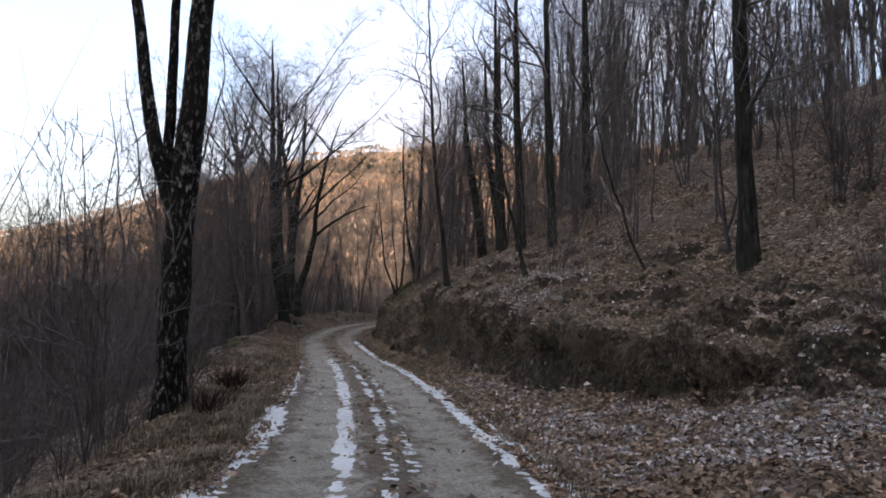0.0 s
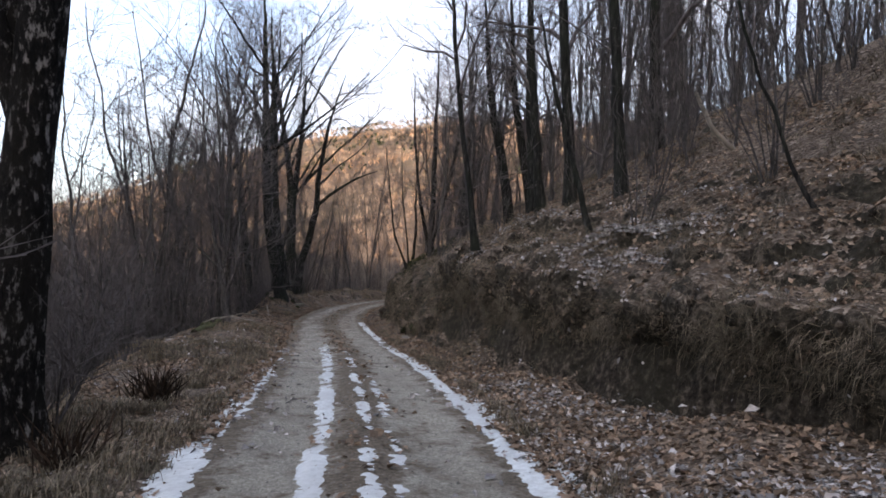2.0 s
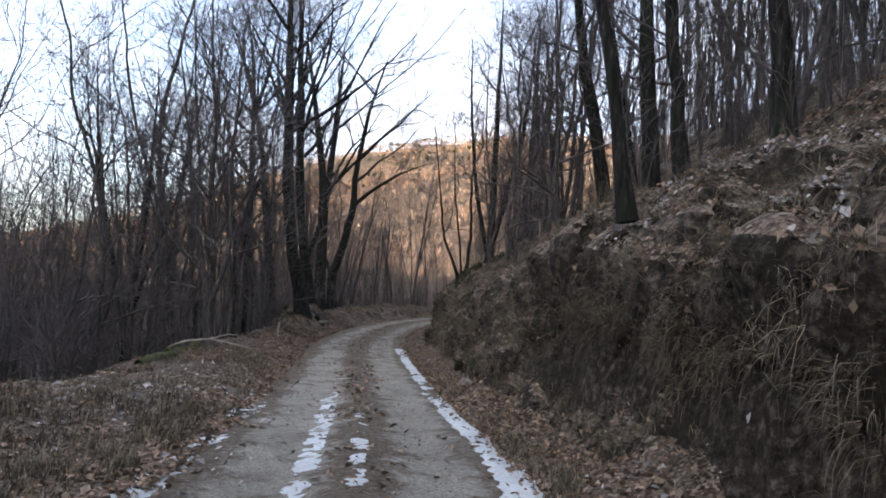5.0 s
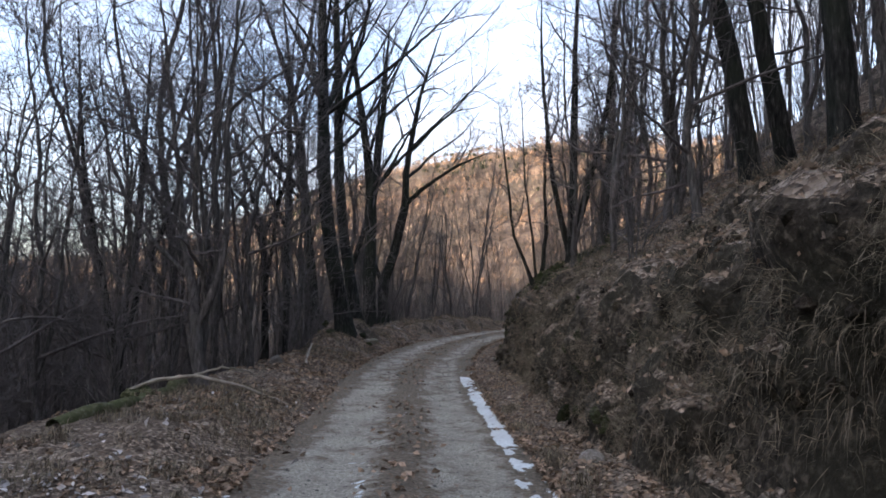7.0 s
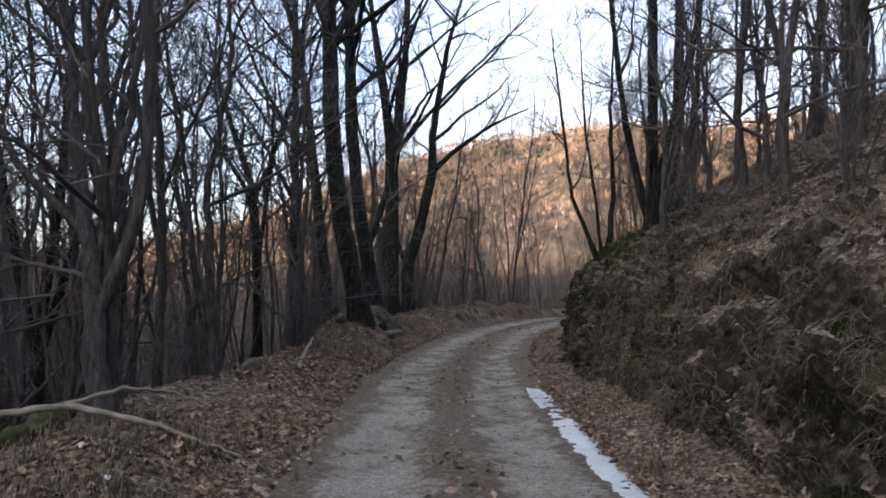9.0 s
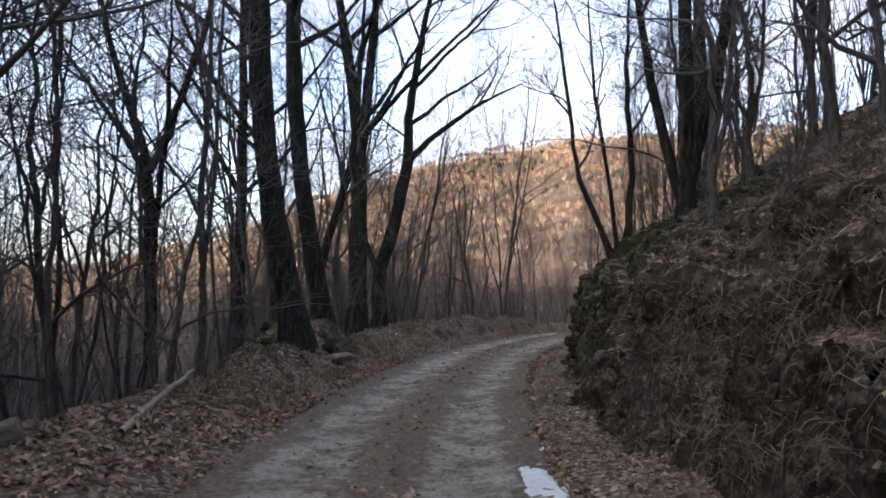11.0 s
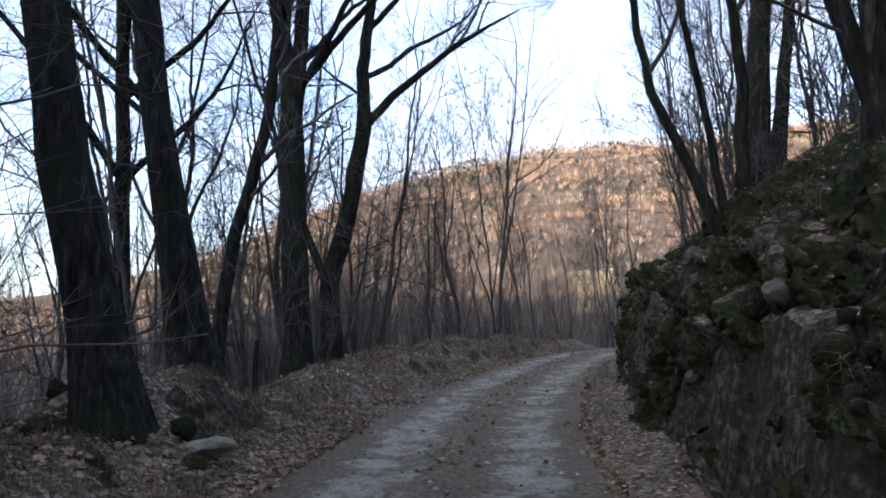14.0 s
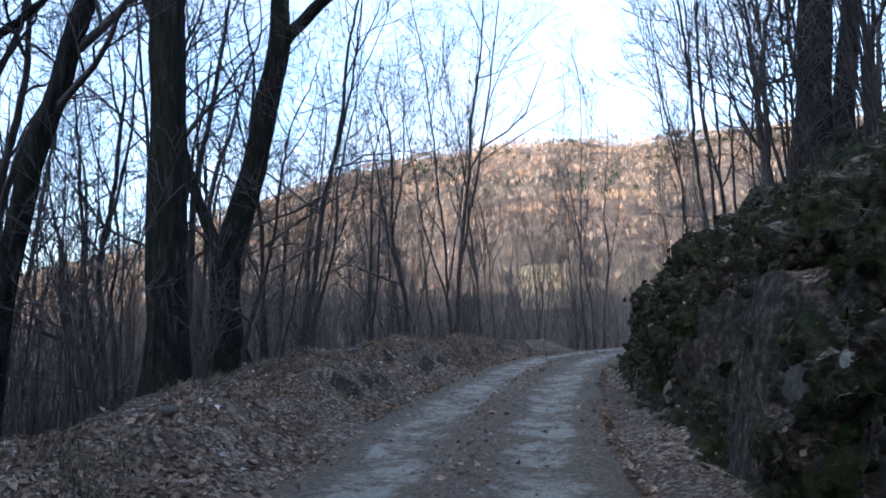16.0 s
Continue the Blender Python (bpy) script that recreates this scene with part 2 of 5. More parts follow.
def mesh_object(name, verts, faces, mat, parent=None, label="", smooth=True, kind=""):
    me = bpy.data.meshes.new(name)
    me.from_pydata(verts, [], faces)
    me.materials.append(mat)
    if smooth:
        me.polygons.foreach_set("use_smooth", [True] * len(me.polygons))
    ob = new(name, me)
    ob.parent = parent
    if label or kind:
        tagged(ob, label, kind=kind)
    return ob


def grid(name, xs, ys, zf, mat):
    X, Y = np.meshgrid(xs, ys)
    Z = zf(X, Y)
    nx, ny = len(xs), len(ys)
    verts = np.stack([X, Y, Z], -1).reshape(-1, 3).tolist()
    i = (np.arange(ny - 1)[:, None] * nx + np.arange(nx - 1)[None]).ravel()
    faces = np.stack([i, i + 1, i + nx + 1, i + nx], -1).tolist()
    return mesh_object(name, verts, faces, mat)


def spread(lo, hi, fine_lo, fine_hi, fine, grow=1.18):
    """Grid lines: close together between fine_lo and fine_hi, wider outside."""
    v = list(np.arange(fine_lo, fine_hi, fine))
    s, a = fine, fine_hi
    while a < hi:
        v.append(a)
        s *= grow
        a += s
    v.append(hi)
    s, a, w = fine, fine_lo - fine, []
    while a > lo:
        w.append(a)
        s *= grow
        a -= s
    return np.array([lo] + w[::-1] + v)


CREST = [(-70, 12.5), (-40, 13.0), (-25, 13.2), (-14, 13.4), (-10, 13.55), (-5.5, 13.95), (-3, 14.1), (1.5, 14.05), (4.3, 13.4), (6, 13.0), (8, 12.55), (12, 12.2), (15, 11.2),
         (20, 9.4), (27, 6.7), (30, 5.5), (34, 4.0), (39, 2.5), (43, 2.3), (60, 4.0), (80, 6.0)]     # bearing to the left of +y, elevation


def ridge(x, y):
    """The hillside across the valley, and the ridge that shades the lane from behind."""
    x, y = np.asarray(x, float), np.asarray(y, float)
    r, a = np.hypot(x + 3, y - 20), np.degrees(np.arctan2(-(x + 3), y - 20))
    e = np.interp(a, [p for p, _ in CREST], [q for _, q in CREST])
    top = 620 * np.tan(np.radians(e)) + (wave(x, y, 60) - 0.5) * 8
    z = -26 + (top + 28) * np.where(r < 620, np.clip((r - 130) / 490, 0, 1) ** 0.9, 1 - (r - 620) / 2500)
    return z + (wave(x + 40, y, 35) - 0.5) * 9 * np.clip((r - 130) / 200, 0, 1)


def ground_height(x, y):
    x, y = np.asarray(x, float), np.asarray(y, float)
    near = land(np.clip(x, -60, 70), np.clip(y, -55, 120))
    r = np.hypot(x + 3, y - 20)
    k = step((r - 75) / 70)
    a = np.abs(np.degrees(np.arctan2(-(x + 3), y - 20)))
    behind = -10 + np.clip((r - 60) / 140, 0, 1) * 108
    back = step((a - 100) / 30)
    return near * (1 - k) + k * (ridge(x, y) * (1 - back) + behind * back)


BANK_TOP = 5.2      # the bank's own sheet ends this far from the road's edge


def sunk(X, Y):
    """Room for the road bed and for the bank's sheet."""
    u = X - centre(Y)
    bed = 0.07 * step((HALF + 0.1 - np.abs(u)) / 0.15) * (np.abs(Y - 25) < 70)
    d = u - HALF
    under = 0.45 * step((d - 0.25) / 0.3) * step((BANK_TOP - 0.5 - d) / 0.5) * step((Y - 5.0) / 0.6) * step((62.5 - Y) / 0.6)
    return bed + under


ground = grid("ground", spread(-1500, 1500, -13, 12, 0.23), spread(-1500, 1500, -2, 66, 0.25), lambda X, Y: ground_height(X, Y) - sunk(X, Y), M_GROUND)
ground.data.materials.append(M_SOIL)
ground.data.materials.append(M_HILL)
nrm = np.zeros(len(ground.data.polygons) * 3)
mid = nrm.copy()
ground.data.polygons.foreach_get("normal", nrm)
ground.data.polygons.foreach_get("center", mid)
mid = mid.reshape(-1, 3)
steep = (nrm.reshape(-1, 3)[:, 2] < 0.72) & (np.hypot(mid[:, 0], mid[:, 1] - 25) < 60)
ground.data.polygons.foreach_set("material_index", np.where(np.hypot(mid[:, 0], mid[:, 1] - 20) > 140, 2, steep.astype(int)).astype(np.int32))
tagged(ground, "brown leaf-covered ground with banks and slopes", "ground", kind="structure")


def road_surface(u, y):
    rut = -0.035 * np.exp(-((np.abs(u) - 0.74) / 0.3) ** 2) + 0.03 * np.exp(-(u / 0.25) ** 2)
    n = (wave(u * 1.0 + 30, y, 0.6) - 0.5) * 0.03 + (wave(u + 70, y, 0.17) - 0.5) * 0.008
    return road_z(y) + rut + n


us, vs = np.linspace(-HALF - 0.15, HALF + 0.15, 45), np.arange(-8, 80, 0.1)
U, V = np.meshgrid(us, vs)
edge = np.clip((np.abs(U) - HALF + 0.1) / 0.25, 0, 1)
rx = U + centre(V) + (wave(U, V, 0.9) - 0.5) * 0.3 * edge
rz = road_surface(U, V) - 0.1 * edge
n = len(us)
i = (np.arange(len(vs) - 1)[:, None] * n + np.arange(n - 1)[None]).ravel()
road = mesh_object("road", np.stack([rx, V, rz], -1).reshape(-1, 3).tolist(), np.stack([i, i + 1, i + n + 1, i + n], -1).tolist(), M_ROAD)
worn = road.data.attributes.new("worn", "FLOAT", "POINT")
off = U - 0.06 * np.sin(V * 0.35)
worn.data.foreach_set("value", (0.33 * np.exp(-((off - 0.06) / 0.34) ** 2) + 0.5 * np.clip((np.abs(U) - 1.05) / 0.6, 0, 1) + 0.10 * step((V - 28) / 10) * (0.55 + 0.6 * wave(U * 1.4 + 17, V, 0.22) + 0.3 * wave(U + 7, V, 2.4))).ravel().astype(np.float32))
tagged(road, "grey gravel forest lane with wheel ruts and frost", "road", kind="structure")


# the bank to the right: a sheet of turf and soil with overhanging tussocks and hollows
by = np.arange(4.6, 63.2, 0.085)
fine_d = np.linspace(0, BANK_TOP, 260)
NS = 84
BX, BY, BZ, BS = (np.zeros((len(by), NS)) for _ in range(4))
for k, yy in enumerate(by):
    xs_ = centre(yy) + HALF + fine_d
    hs_ = land(xs_, np.full_like(xs_, yy))
    arc = np.concatenate([[0], np.cumsum(np.hypot(np.diff(fine_d), np.diff(hs_)))])
    t_ = np.linspace(0, arc[-1], NS)
    BX[k], BZ[k], BY[k], BS[k] = np.interp(t_, arc, xs_), np.interp(t_, arc, hs_), yy, t_
P_ = np.stack([BX, BY, BZ], -1)
N_ = np.cross(np.gradient(P_, axis=1), np.gradient(P_, axis=0))
N_ /= np.linalg.norm(N_, axis=2)[..., None]
b0 = base_of(BY)
on_face = step((BX - centre(BY) - HALF - b0 + 0.15) / 0.25) * (1 - step((BX - centre(BY) - HALF - b0 - 1.0) / 1.6) * 0.65)
ends = np.clip(BS / 0.35, 0, 1) * np.clip((BS[:, -1:] - BS) / 0.5, 0, 1) * np.clip((BY - 5.2) / 1.0, 0, 1) * np.clip((62.4 - BY) / 1.0, 0, 1)
tuss = np.maximum(wave(BY * 1.0 + 3, BS * 1.25, 0.62) - 0.38, 0) ** 0.8
swell = 0.44 * tuss + 0.20 * (wave(BY + 50, BS * 1.2, 0.31) - 0.5) + 0.10 * (wave(BY + 90, BS, 0.14) - 0.5) + 0.35 * (wave(BY + 20, BS * 0.7, 1.5) - 0.55)
rel = (BZ - road_z(BY)) / face_of(BY)
undercut = (0.34 * np.exp(-((rel - 0.95) / 0.26) ** 2) - 0.52 * np.exp(-((rel - 0.36) / 0.24) ** 2)) * step((25 - BY) / 5) * step((BY - 7) / 4) * (0.6 + 0.8 * wave(BY + 33, BS * 0 + 7, 1.1))
amp = ends * (0.16 + 0.84 * on_face)
rocky = step((BY - 33) / 6)
swell = swell + undercut + rocky * (-0.2 + 0.26 * (wave(BY + 140, BS, 0.27) - 0.5) + 0.16 * (wave(BY + 170, BS * 1.1, 0.12) - 0.5))
P_ = P_ + N_ * (swell * amp)[..., None]
P_[..., 2] += 0.10 * tuss * amp + 0.02 * ends - 0.015
i = (np.arange(len(by) - 1)[:, None] * NS + np.arange(NS - 1)[None]).ravel()
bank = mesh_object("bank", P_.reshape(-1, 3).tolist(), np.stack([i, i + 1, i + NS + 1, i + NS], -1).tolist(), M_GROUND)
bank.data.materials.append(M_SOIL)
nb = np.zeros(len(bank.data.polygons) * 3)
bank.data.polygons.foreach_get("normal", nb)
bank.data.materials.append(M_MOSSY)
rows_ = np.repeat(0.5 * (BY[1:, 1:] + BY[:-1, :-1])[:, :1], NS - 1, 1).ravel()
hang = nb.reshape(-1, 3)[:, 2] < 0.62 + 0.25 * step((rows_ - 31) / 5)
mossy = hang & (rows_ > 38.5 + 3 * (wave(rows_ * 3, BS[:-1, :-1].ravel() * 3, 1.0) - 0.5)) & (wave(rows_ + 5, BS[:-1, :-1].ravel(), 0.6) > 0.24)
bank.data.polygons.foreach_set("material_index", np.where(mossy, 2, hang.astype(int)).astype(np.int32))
tagged(bank, "steep bank of dark soil, turf and dead leaves", "bank", kind="structure")
BN = np.cross(np.gradient(P_, axis=1), np.gradient(P_, axis=0))
BN /= np.linalg.norm(BN, axis=2)[..., None]

# ---- trees ----
class Tubes:
    """Collects tapered tubes for one mesh."""

    def __init__(self):
        self.v, self.f = [], []

    def add(self, pts, radii, sides):
        pts = np.asarray(pts, float)
        tan = np.gradient(pts, axis=0)
        tan /= np.linalg.norm(tan, axis=1)[:, None] + 1e-9
        side = np.cross(tan, (0.31, 0.95, 0.1))
        side /= np.linalg.norm(side, axis=1)[:, None] + 1e-9
        up = np.cross(side, tan)
        a = np.arange(sides) * 2 * math.pi / sides
        ring = np.cos(a)[None, :, None] * side[:, None] + np.sin(a)[None, :, None] * up[:, None]
        v = pts[:, None] + ring * np.asarray(radii)[:, None, None]
        o = len(self.v)
        self.v.extend(v.reshape(-1, 3).tolist())
        for k in range(len(pts) - 1):
            for j in range(sides):
                p, q = o + k * sides + j, o + k * sides + (j + 1) % sides
                self.f.append((p, q, q + sides, p + sides))

    def twig(self, a, b, radius):
        """A three-sided spike from a to b."""
        d = (b - a) / (np.linalg.norm(b - a) + 1e-9)
        s = np.cross(d, (0.31, 0.95, 0.1))
        s *= radius / (np.linalg.norm(s) + 1e-9)
        t = np.cross(d, s) * 0.866
        o = len(self.v)
        self.v.extend([(a + s).tolist(), (a - s * 0.5 + t).tolist(), (a - s * 0.5 - t).tolist(), b.tolist()])
        self.f.extend([(o, o + 1, o + 3), (o + 1, o + 2, o + 3), (o + 2, o, o + 3)])


def bend(rng, start, way, length, parts, wobble, lift):
    """A wandering line that turns upward by lift."""
    p, d, out = np.array(start, float), np.array(way, float), [np.array(start, float)]
    d /= np.linalg.norm(d)
    for _ in range(parts):
        d = d + rng.normal(0, wobble, 3) + np.array((0, 0, lift))
        d /= np.linalg.norm(d)
        p = p + d * length / parts
        out.append(p)
    return np.array(out)


def branch_out(rng, tubes, line, radii, level, spec, coarse=0):
    """Branches along a line, and their branches."""
    count, first, reach, spreadness = spec[level]
    last = level + 1 == len(spec)
    total = np.linalg.norm(np.diff(line, axis=0), axis=1).sum()
    for k in range(count):
        s = first + (1 - first) * (k + rng.rand()) / count
        q = s * (len(line) - 1)
        i = min(int(q), len(line) - 2)
        p = line[i] + (line[i + 1] - line[i]) * (q - i)
        r = float(np.interp(q, range(len(line)), radii))
        d = line[i + 1] - line[i]
        d /= np.linalg.norm(d)
        a = rng.rand() * 2 * math.pi
        out = np.array((math.cos(a), math.sin(a), 0.25))
        out -= d * (out @ d)
        w = d * (1 - spreadness * 0.5) + out / (np.linalg.norm(out) + 1e-9) * spreadness
        ln = reach * (1.15 - 0.6 * s) * rng.uniform(0.6, 1.25)
        m = min(level + coarse, 3)
        n = (5, 2, 1, 1)[m]
        bl = bend(rng, p, w, ln, n, 0.2 + 0.05 * m, 0.07 - 0.01 * m)
        r0 = min(r * rng.uniform(0.5, 0.75), 0.021 * ln + 0.008)
        rr = np.linspace(r0, max(0.0065, r0 * 0.28), n + 1)
        if last:
            tubes.twig(bl[0], bl[-1], max(r0, 0.007))
            for _ in range(2):
                f = rng.uniform(0.2, 0.9)
                q0 = bl[0] + (bl[-1] - bl[0]) * f
                tubes.twig(q0, q0 + ((bl[-1] - bl[0]) * rng.uniform(0.35, 0.7) + rng.normal(0, 0.24, 3) * ln + (0, 0, 0.12 * ln)), 0.0055)
        else:
            tubes.add(bl, rr, (5, 3, 3, 3)[m])
            branch_out(rng, tubes, bl, rr, level + 1, spec, coarse)


def tree_meshes(seed, stems, spec, name, bark=None):
    """Names and meshes of the trunk, the limbs and the crown. stems: (points, radii) of each main stem, in the tree's own space."""
    rng = np.random.RandomState(seed)
    made, crown = [], Tubes()
    share = 1.0 if len(stems) == 1 else 1.25 / len(stems) ** 0.8
    for pts, radii in stems:
        pts = np.asarray(pts, float)
        along = np.concatenate([[0], np.cumsum(np.linalg.norm(np.diff(pts, axis=0), axis=1))])
        t = np.interp(np.linspace(0, along[-1], 4 * len(pts)), along, range(len(pts)))
        fine = np.stack([np.interp(t, range(len(pts)), pts[:, k]) for k in range(3)], 1)
        k = np.array((0.25, 0.5, 0.25))
        for _ in range(2):
            fine[1:-1] = k[0] * fine[:-2] + k[1] * fine[1:-1] + k[2] * fine[2:]
        fine[1:-1] += rng.normal(0, 0.015, fine[1:-1].shape) * (1, 1, 0)
        rr = np.interp(t, range(len(pts)), radii) * (1 + rng.normal(0, 0.035, len(t)))
        end = np.linspace(0, 1, len(t))
        rr = np.minimum(rr, 0.012 + rr[0] * 1.15 * (1 - end) ** 0.8)
        if pts[0][2] < 0.5:
            rr = rr * (1 + 0.55 * np.exp(-np.maximum(fine[:, 2], 0) / 0.3))
        wood = Tubes()
        wood.add(fine, rr, 10 if max(radii) > 0.12 else 6)
        made.append(("trunk" if pts[0][2] < 0.8 else "limb", wood))
        own = [(max(3, round(spec[0][0] * share)), *spec[0][1:])] + spec[1:]
        branch_out(rng, crown, fine, rr, 0, own)
    out = []
    for nm, tb in made + [("crown", crown)]:
        me = bpy.data.meshes.new(name + "_" + nm)
        me.from_pydata(tb.v, [], tb.f)
        me.materials.append(M_TWIG if nm == "crown" else bark or M_GREYBARK)
        me.polygons.foreach_set("use_smooth", [True] * len(me.polygons))
        out.append((nm, me))
    return out


def tree(meshes, place, turn=0.0, size=1.0, lean=(0, 0), label="", group="", name="tree"):
    """A tree with its trunk and crown, standing at place."""
    ob = new(name)
    ob.matrix_basis = pose(*place, lean[0], lean[1], turn) @ Matrix.Scale(size, 4)
    for nm, me in meshes:
        part = new(nm, me)
        part.parent = ob
    return tagged(ob, label, "tree", group)


def slender(seed, height, radius, fork, spec, crook=0.085):
    """Stems of one slender forest tree."""
    rng = np.random.RandomState(seed)
    lean = rng.normal(0, 0.05, 2)
    kink = np.cumsum(rng.normal(0, crook, (9, 2)), 0)
    main = [(0, 0, -0.4)] + [(lean[0] * z + kink[k, 0] * z ** 0.5, lean[1] * z + kink[k, 1] * z ** 0.5, z) for k, z in enumerate(np.linspace(0.6, height, 9))]
    stems = [(main, np.linspace(radius, radius * 0.12, len(main)))]
    for _ in range(fork):
        k = rng.randint(1, 5)
        a = rng.rand() * 6.28
        b = main[k]
        top = height * rng.uniform(0.75, 1.0)
        o = rng.uniform(0.12, 0.25) * (top - b[2])
        pts = [b] + [(b[0] + math.cos(a) * o * s ** 0.7 + rng.normal(0, 0.06), b[1] + math.sin(a) * o * s ** 0.7 + rng.normal(0, 0.06), b[2] + (top - b[2]) * s) for s in (0.25, 0.5, 0.75, 1)]
        stems.append((pts, np.linspace(radius * (1 - k / 9) * 0.75, radius * 0.1, len(pts))))
    return tree_meshes(seed, stems, spec, "tree")


SPEC = [(9, 0.2, 4.4, 0.7), (6, 0.15, 2.0, 0.75), (3, 0.15, 0.95, 0.8)]
SPARSE = [(13, 0.25, 3.0, 0.65), (6, 0.15, 1.4, 0.7), (3, 0.2, 0.7, 0.8)]
BUSHY = [(11, 0.1, 3.0, 0.85), (6, 0.15, 1.4, 0.8), (4, 0.15, 0.7, 0.8)]
POLE = [(14, 0.3, 2.6, 0.36), (5, 0.2, 1.15, 0.45), (3, 0.2, 0.55, 0.6)]
KINDS = [slender(10 + k, h, r, f, SPEC if f else SPARSE) for k, (h, r, f) in enumerate(
    [(15, 0.11, 2), (13, 0.09, 1), (16, 0.13, 2), (12, 0.07, 1), (14, 0.10, 2), (10, 0.055, 0), (15, 0.11, 1), (9, 0.065, 2)])]
KINDS += [slender(40 + k, h, r, f, POLE, 0.05) for k, (h, r, f) in enumerate([(12, 0.042, 1), (13, 0.05, 1), (10, 0.036, 0), (14, 0.056, 2)])]
KINDS += [slender(60 + k, h, r, f, BUSHY) for k, (h, r, f) in enumerate([(9, 0.08, 1), (11, 0.10, 2), (8, 0.07, 0)])]
rng = np.random.RandomState(77)


def grove(count, xr, yr, keep, label, group, size=(0.8, 1.2), gap=1.2, kinds=range(8)):
    placed = []
    tries = 0
    while len(placed) < count and tries < count * 40:
        tries += 1
        x, y = rng.uniform(*xr), rng.uniform(*yr)
        u = x - float(centre(y))
        if not keep(u, y) or any((x - a) ** 2 + (y - b) ** 2 < gap ** 2 for a, b in placed):
            continue
        placed.append((x, y))
        k = kinds[rng.randint(len(kinds))]
        tree(KINDS[k], (x, y, float(land(x, y)) - 0.05), rng.rand() * 360, rng.uniform(*size), rng.normal(0, 2.5, 2), label, group)


grove(48, (-38, -5), (8, 66), lambda u, y: -u < 0.9 * y + 3 and u < -HALF - float(shoulder_of(y)) - 0.5 and (y > 21 or u < -13), "slender leafless tree with grey bark on the valley slope", "trees below the lane", (0.8, 1.2), 1.1)
grove(40, (-16, -7), (25, 62), lambda u, y: -HALF - float(shoulder_of(y)) - 6 < u < -HALF - float(shoulder_of(y)) - 0.2 and not (40 < y < 51 and u > -9.5), "slender grey leafless tree at the verge's edge", "trees at the verge", (0.7, 1.05), 0.8, (1, 4, 12, 7, 13, 9, 14))
grove(46, (-4, 42), (8, 66), lambda u, y: u < 0.8 * y + 2 and (u > 8.5 or (u > 6.2 and y > 18)), "slender leafless tree on the brown leafy slope", "trees above the lane", (0.75, 1.1), 1.1)
grove(6, (-2, 9), (29, 38), lambda u, y: 4.8 < u < 10, "leafless tree with many low spreading branches on the bank", "bushy trees above the lane", (0.8, 1.1), 1.6, (12, 13, 14))
grove(30, (0, 22), (24, 47), lambda u, y: 7.2 < u < 19, "slender dark leafless tree high on the leafy slope", "trees above the lane", (0.85, 1.2), 0.9, (8, 9, 11, 3, 6, 1, 5))
grove(42, (-22, 10), (62, 92), lambda u, y: u < -3.2, "thin straight leafless tree beyond the bend", "trees beyond the bend", (0.7, 1.1), 0.9, (8, 9, 10, 11, 3))

grove(15, (-4, 12), (22, 62), lambda u, y: 4.3 < u < 10, "leafless tree with many low spreading branches on the bank", "bushy trees above the lane", (0.8, 1.15), 1.6, (12, 13, 14))
grove(58, (-14, 9), (63, 86), lambda u, y: u < -3.0, "thin straight leafless tree beyond the bend", "trees beyond the bend", (0.9, 1.3), 0.8, (8, 9, 10, 11, 9, 11, 7))

# the large trees
BIG = [(26, 0.44, 3.6, 0.7), (6, 0.2, 1.7, 0.75), (4, 0.15, 0.8, 0.8)]


def hero(seed, place, stems, spec, label, name="tree", limbs=0, bark=None):
    x, y, z = place
    stems = [([(a - x, b - y, c - z) for a, b, c in pts], radii) for pts, radii in stems]
    r = np.random.RandomState(seed)
    for k in range(limbs):
        pts, radii = stems[k % max(1, min(len(stems), 2))]
        zs = [q[2] for q in pts]
        s = float(np.interp(r.uniform(7.0, 14.0), zs, range(len(pts)))) - 0.001
        i = max(0, int(s))
        b = np.array(pts[i]) + (np.array(pts[i + 1]) - np.array(pts[i])) * (s - i)
        ang, ln = r.rand() * 6.28, r.uniform(6.0, 10.0)
        line = bend(r, b, (math.cos(ang), math.sin(ang), 0.9), ln, 6, 0.1, 0.06)
        r0 = float(np.interp(s, range(len(radii)), radii)) * r.uniform(0.45, 0.62)
        stems = stems + [([tuple(q) for q in line], np.linspace(r0, 0.015, 7))]
    return tree(tree_meshes(seed, stems, spec, "large_tree", bark or M_BARK), place, label=label, name=name)


hero(201, (-4.81, 11.85, 0.25), [([(-4.81, 11.85, -0.1), (-4.83, 11.85, 2.7), (-4.82, 11.85, 3.6), (-4.76, 11.9, 4.8), (-4.68, 11.9, 5.9), (-4.62, 11.95, 8.0), (-4.5, 12.1, 12.5), (-4.6, 12.2, 17)], [0.27, 0.26, 0.25, 0.25, 0.235, 0.22, 0.15, 0.05]),
                                 ([(-4.85, 11.85, 3.8), (-5.15, 11.85, 4.65), (-5.5, 11.9, 5.86), (-5.89, 12.0, 8.0), (-6.4, 12.4, 13)], [0.16, 0.14, 0.12, 0.10, 0.03]),
                                 ([(-5.08, 11.9, 4.5), (-5.16, 12.0, 5.1), (-5.14, 12.0, 5.9), (-5.2, 12.1, 8.0), (-5.1, 12.4, 12.5)], [0.12, 0.10, 0.10, 0.085, 0.03])],
     [(9, 0.45, 2.6, 0.7), (6, 0.2, 1.3, 0.75), (4, 0.15, 0.6, 0.8)], "large forked tree with rough dark mottled bark by the lane", bark=M_MOTTLED)
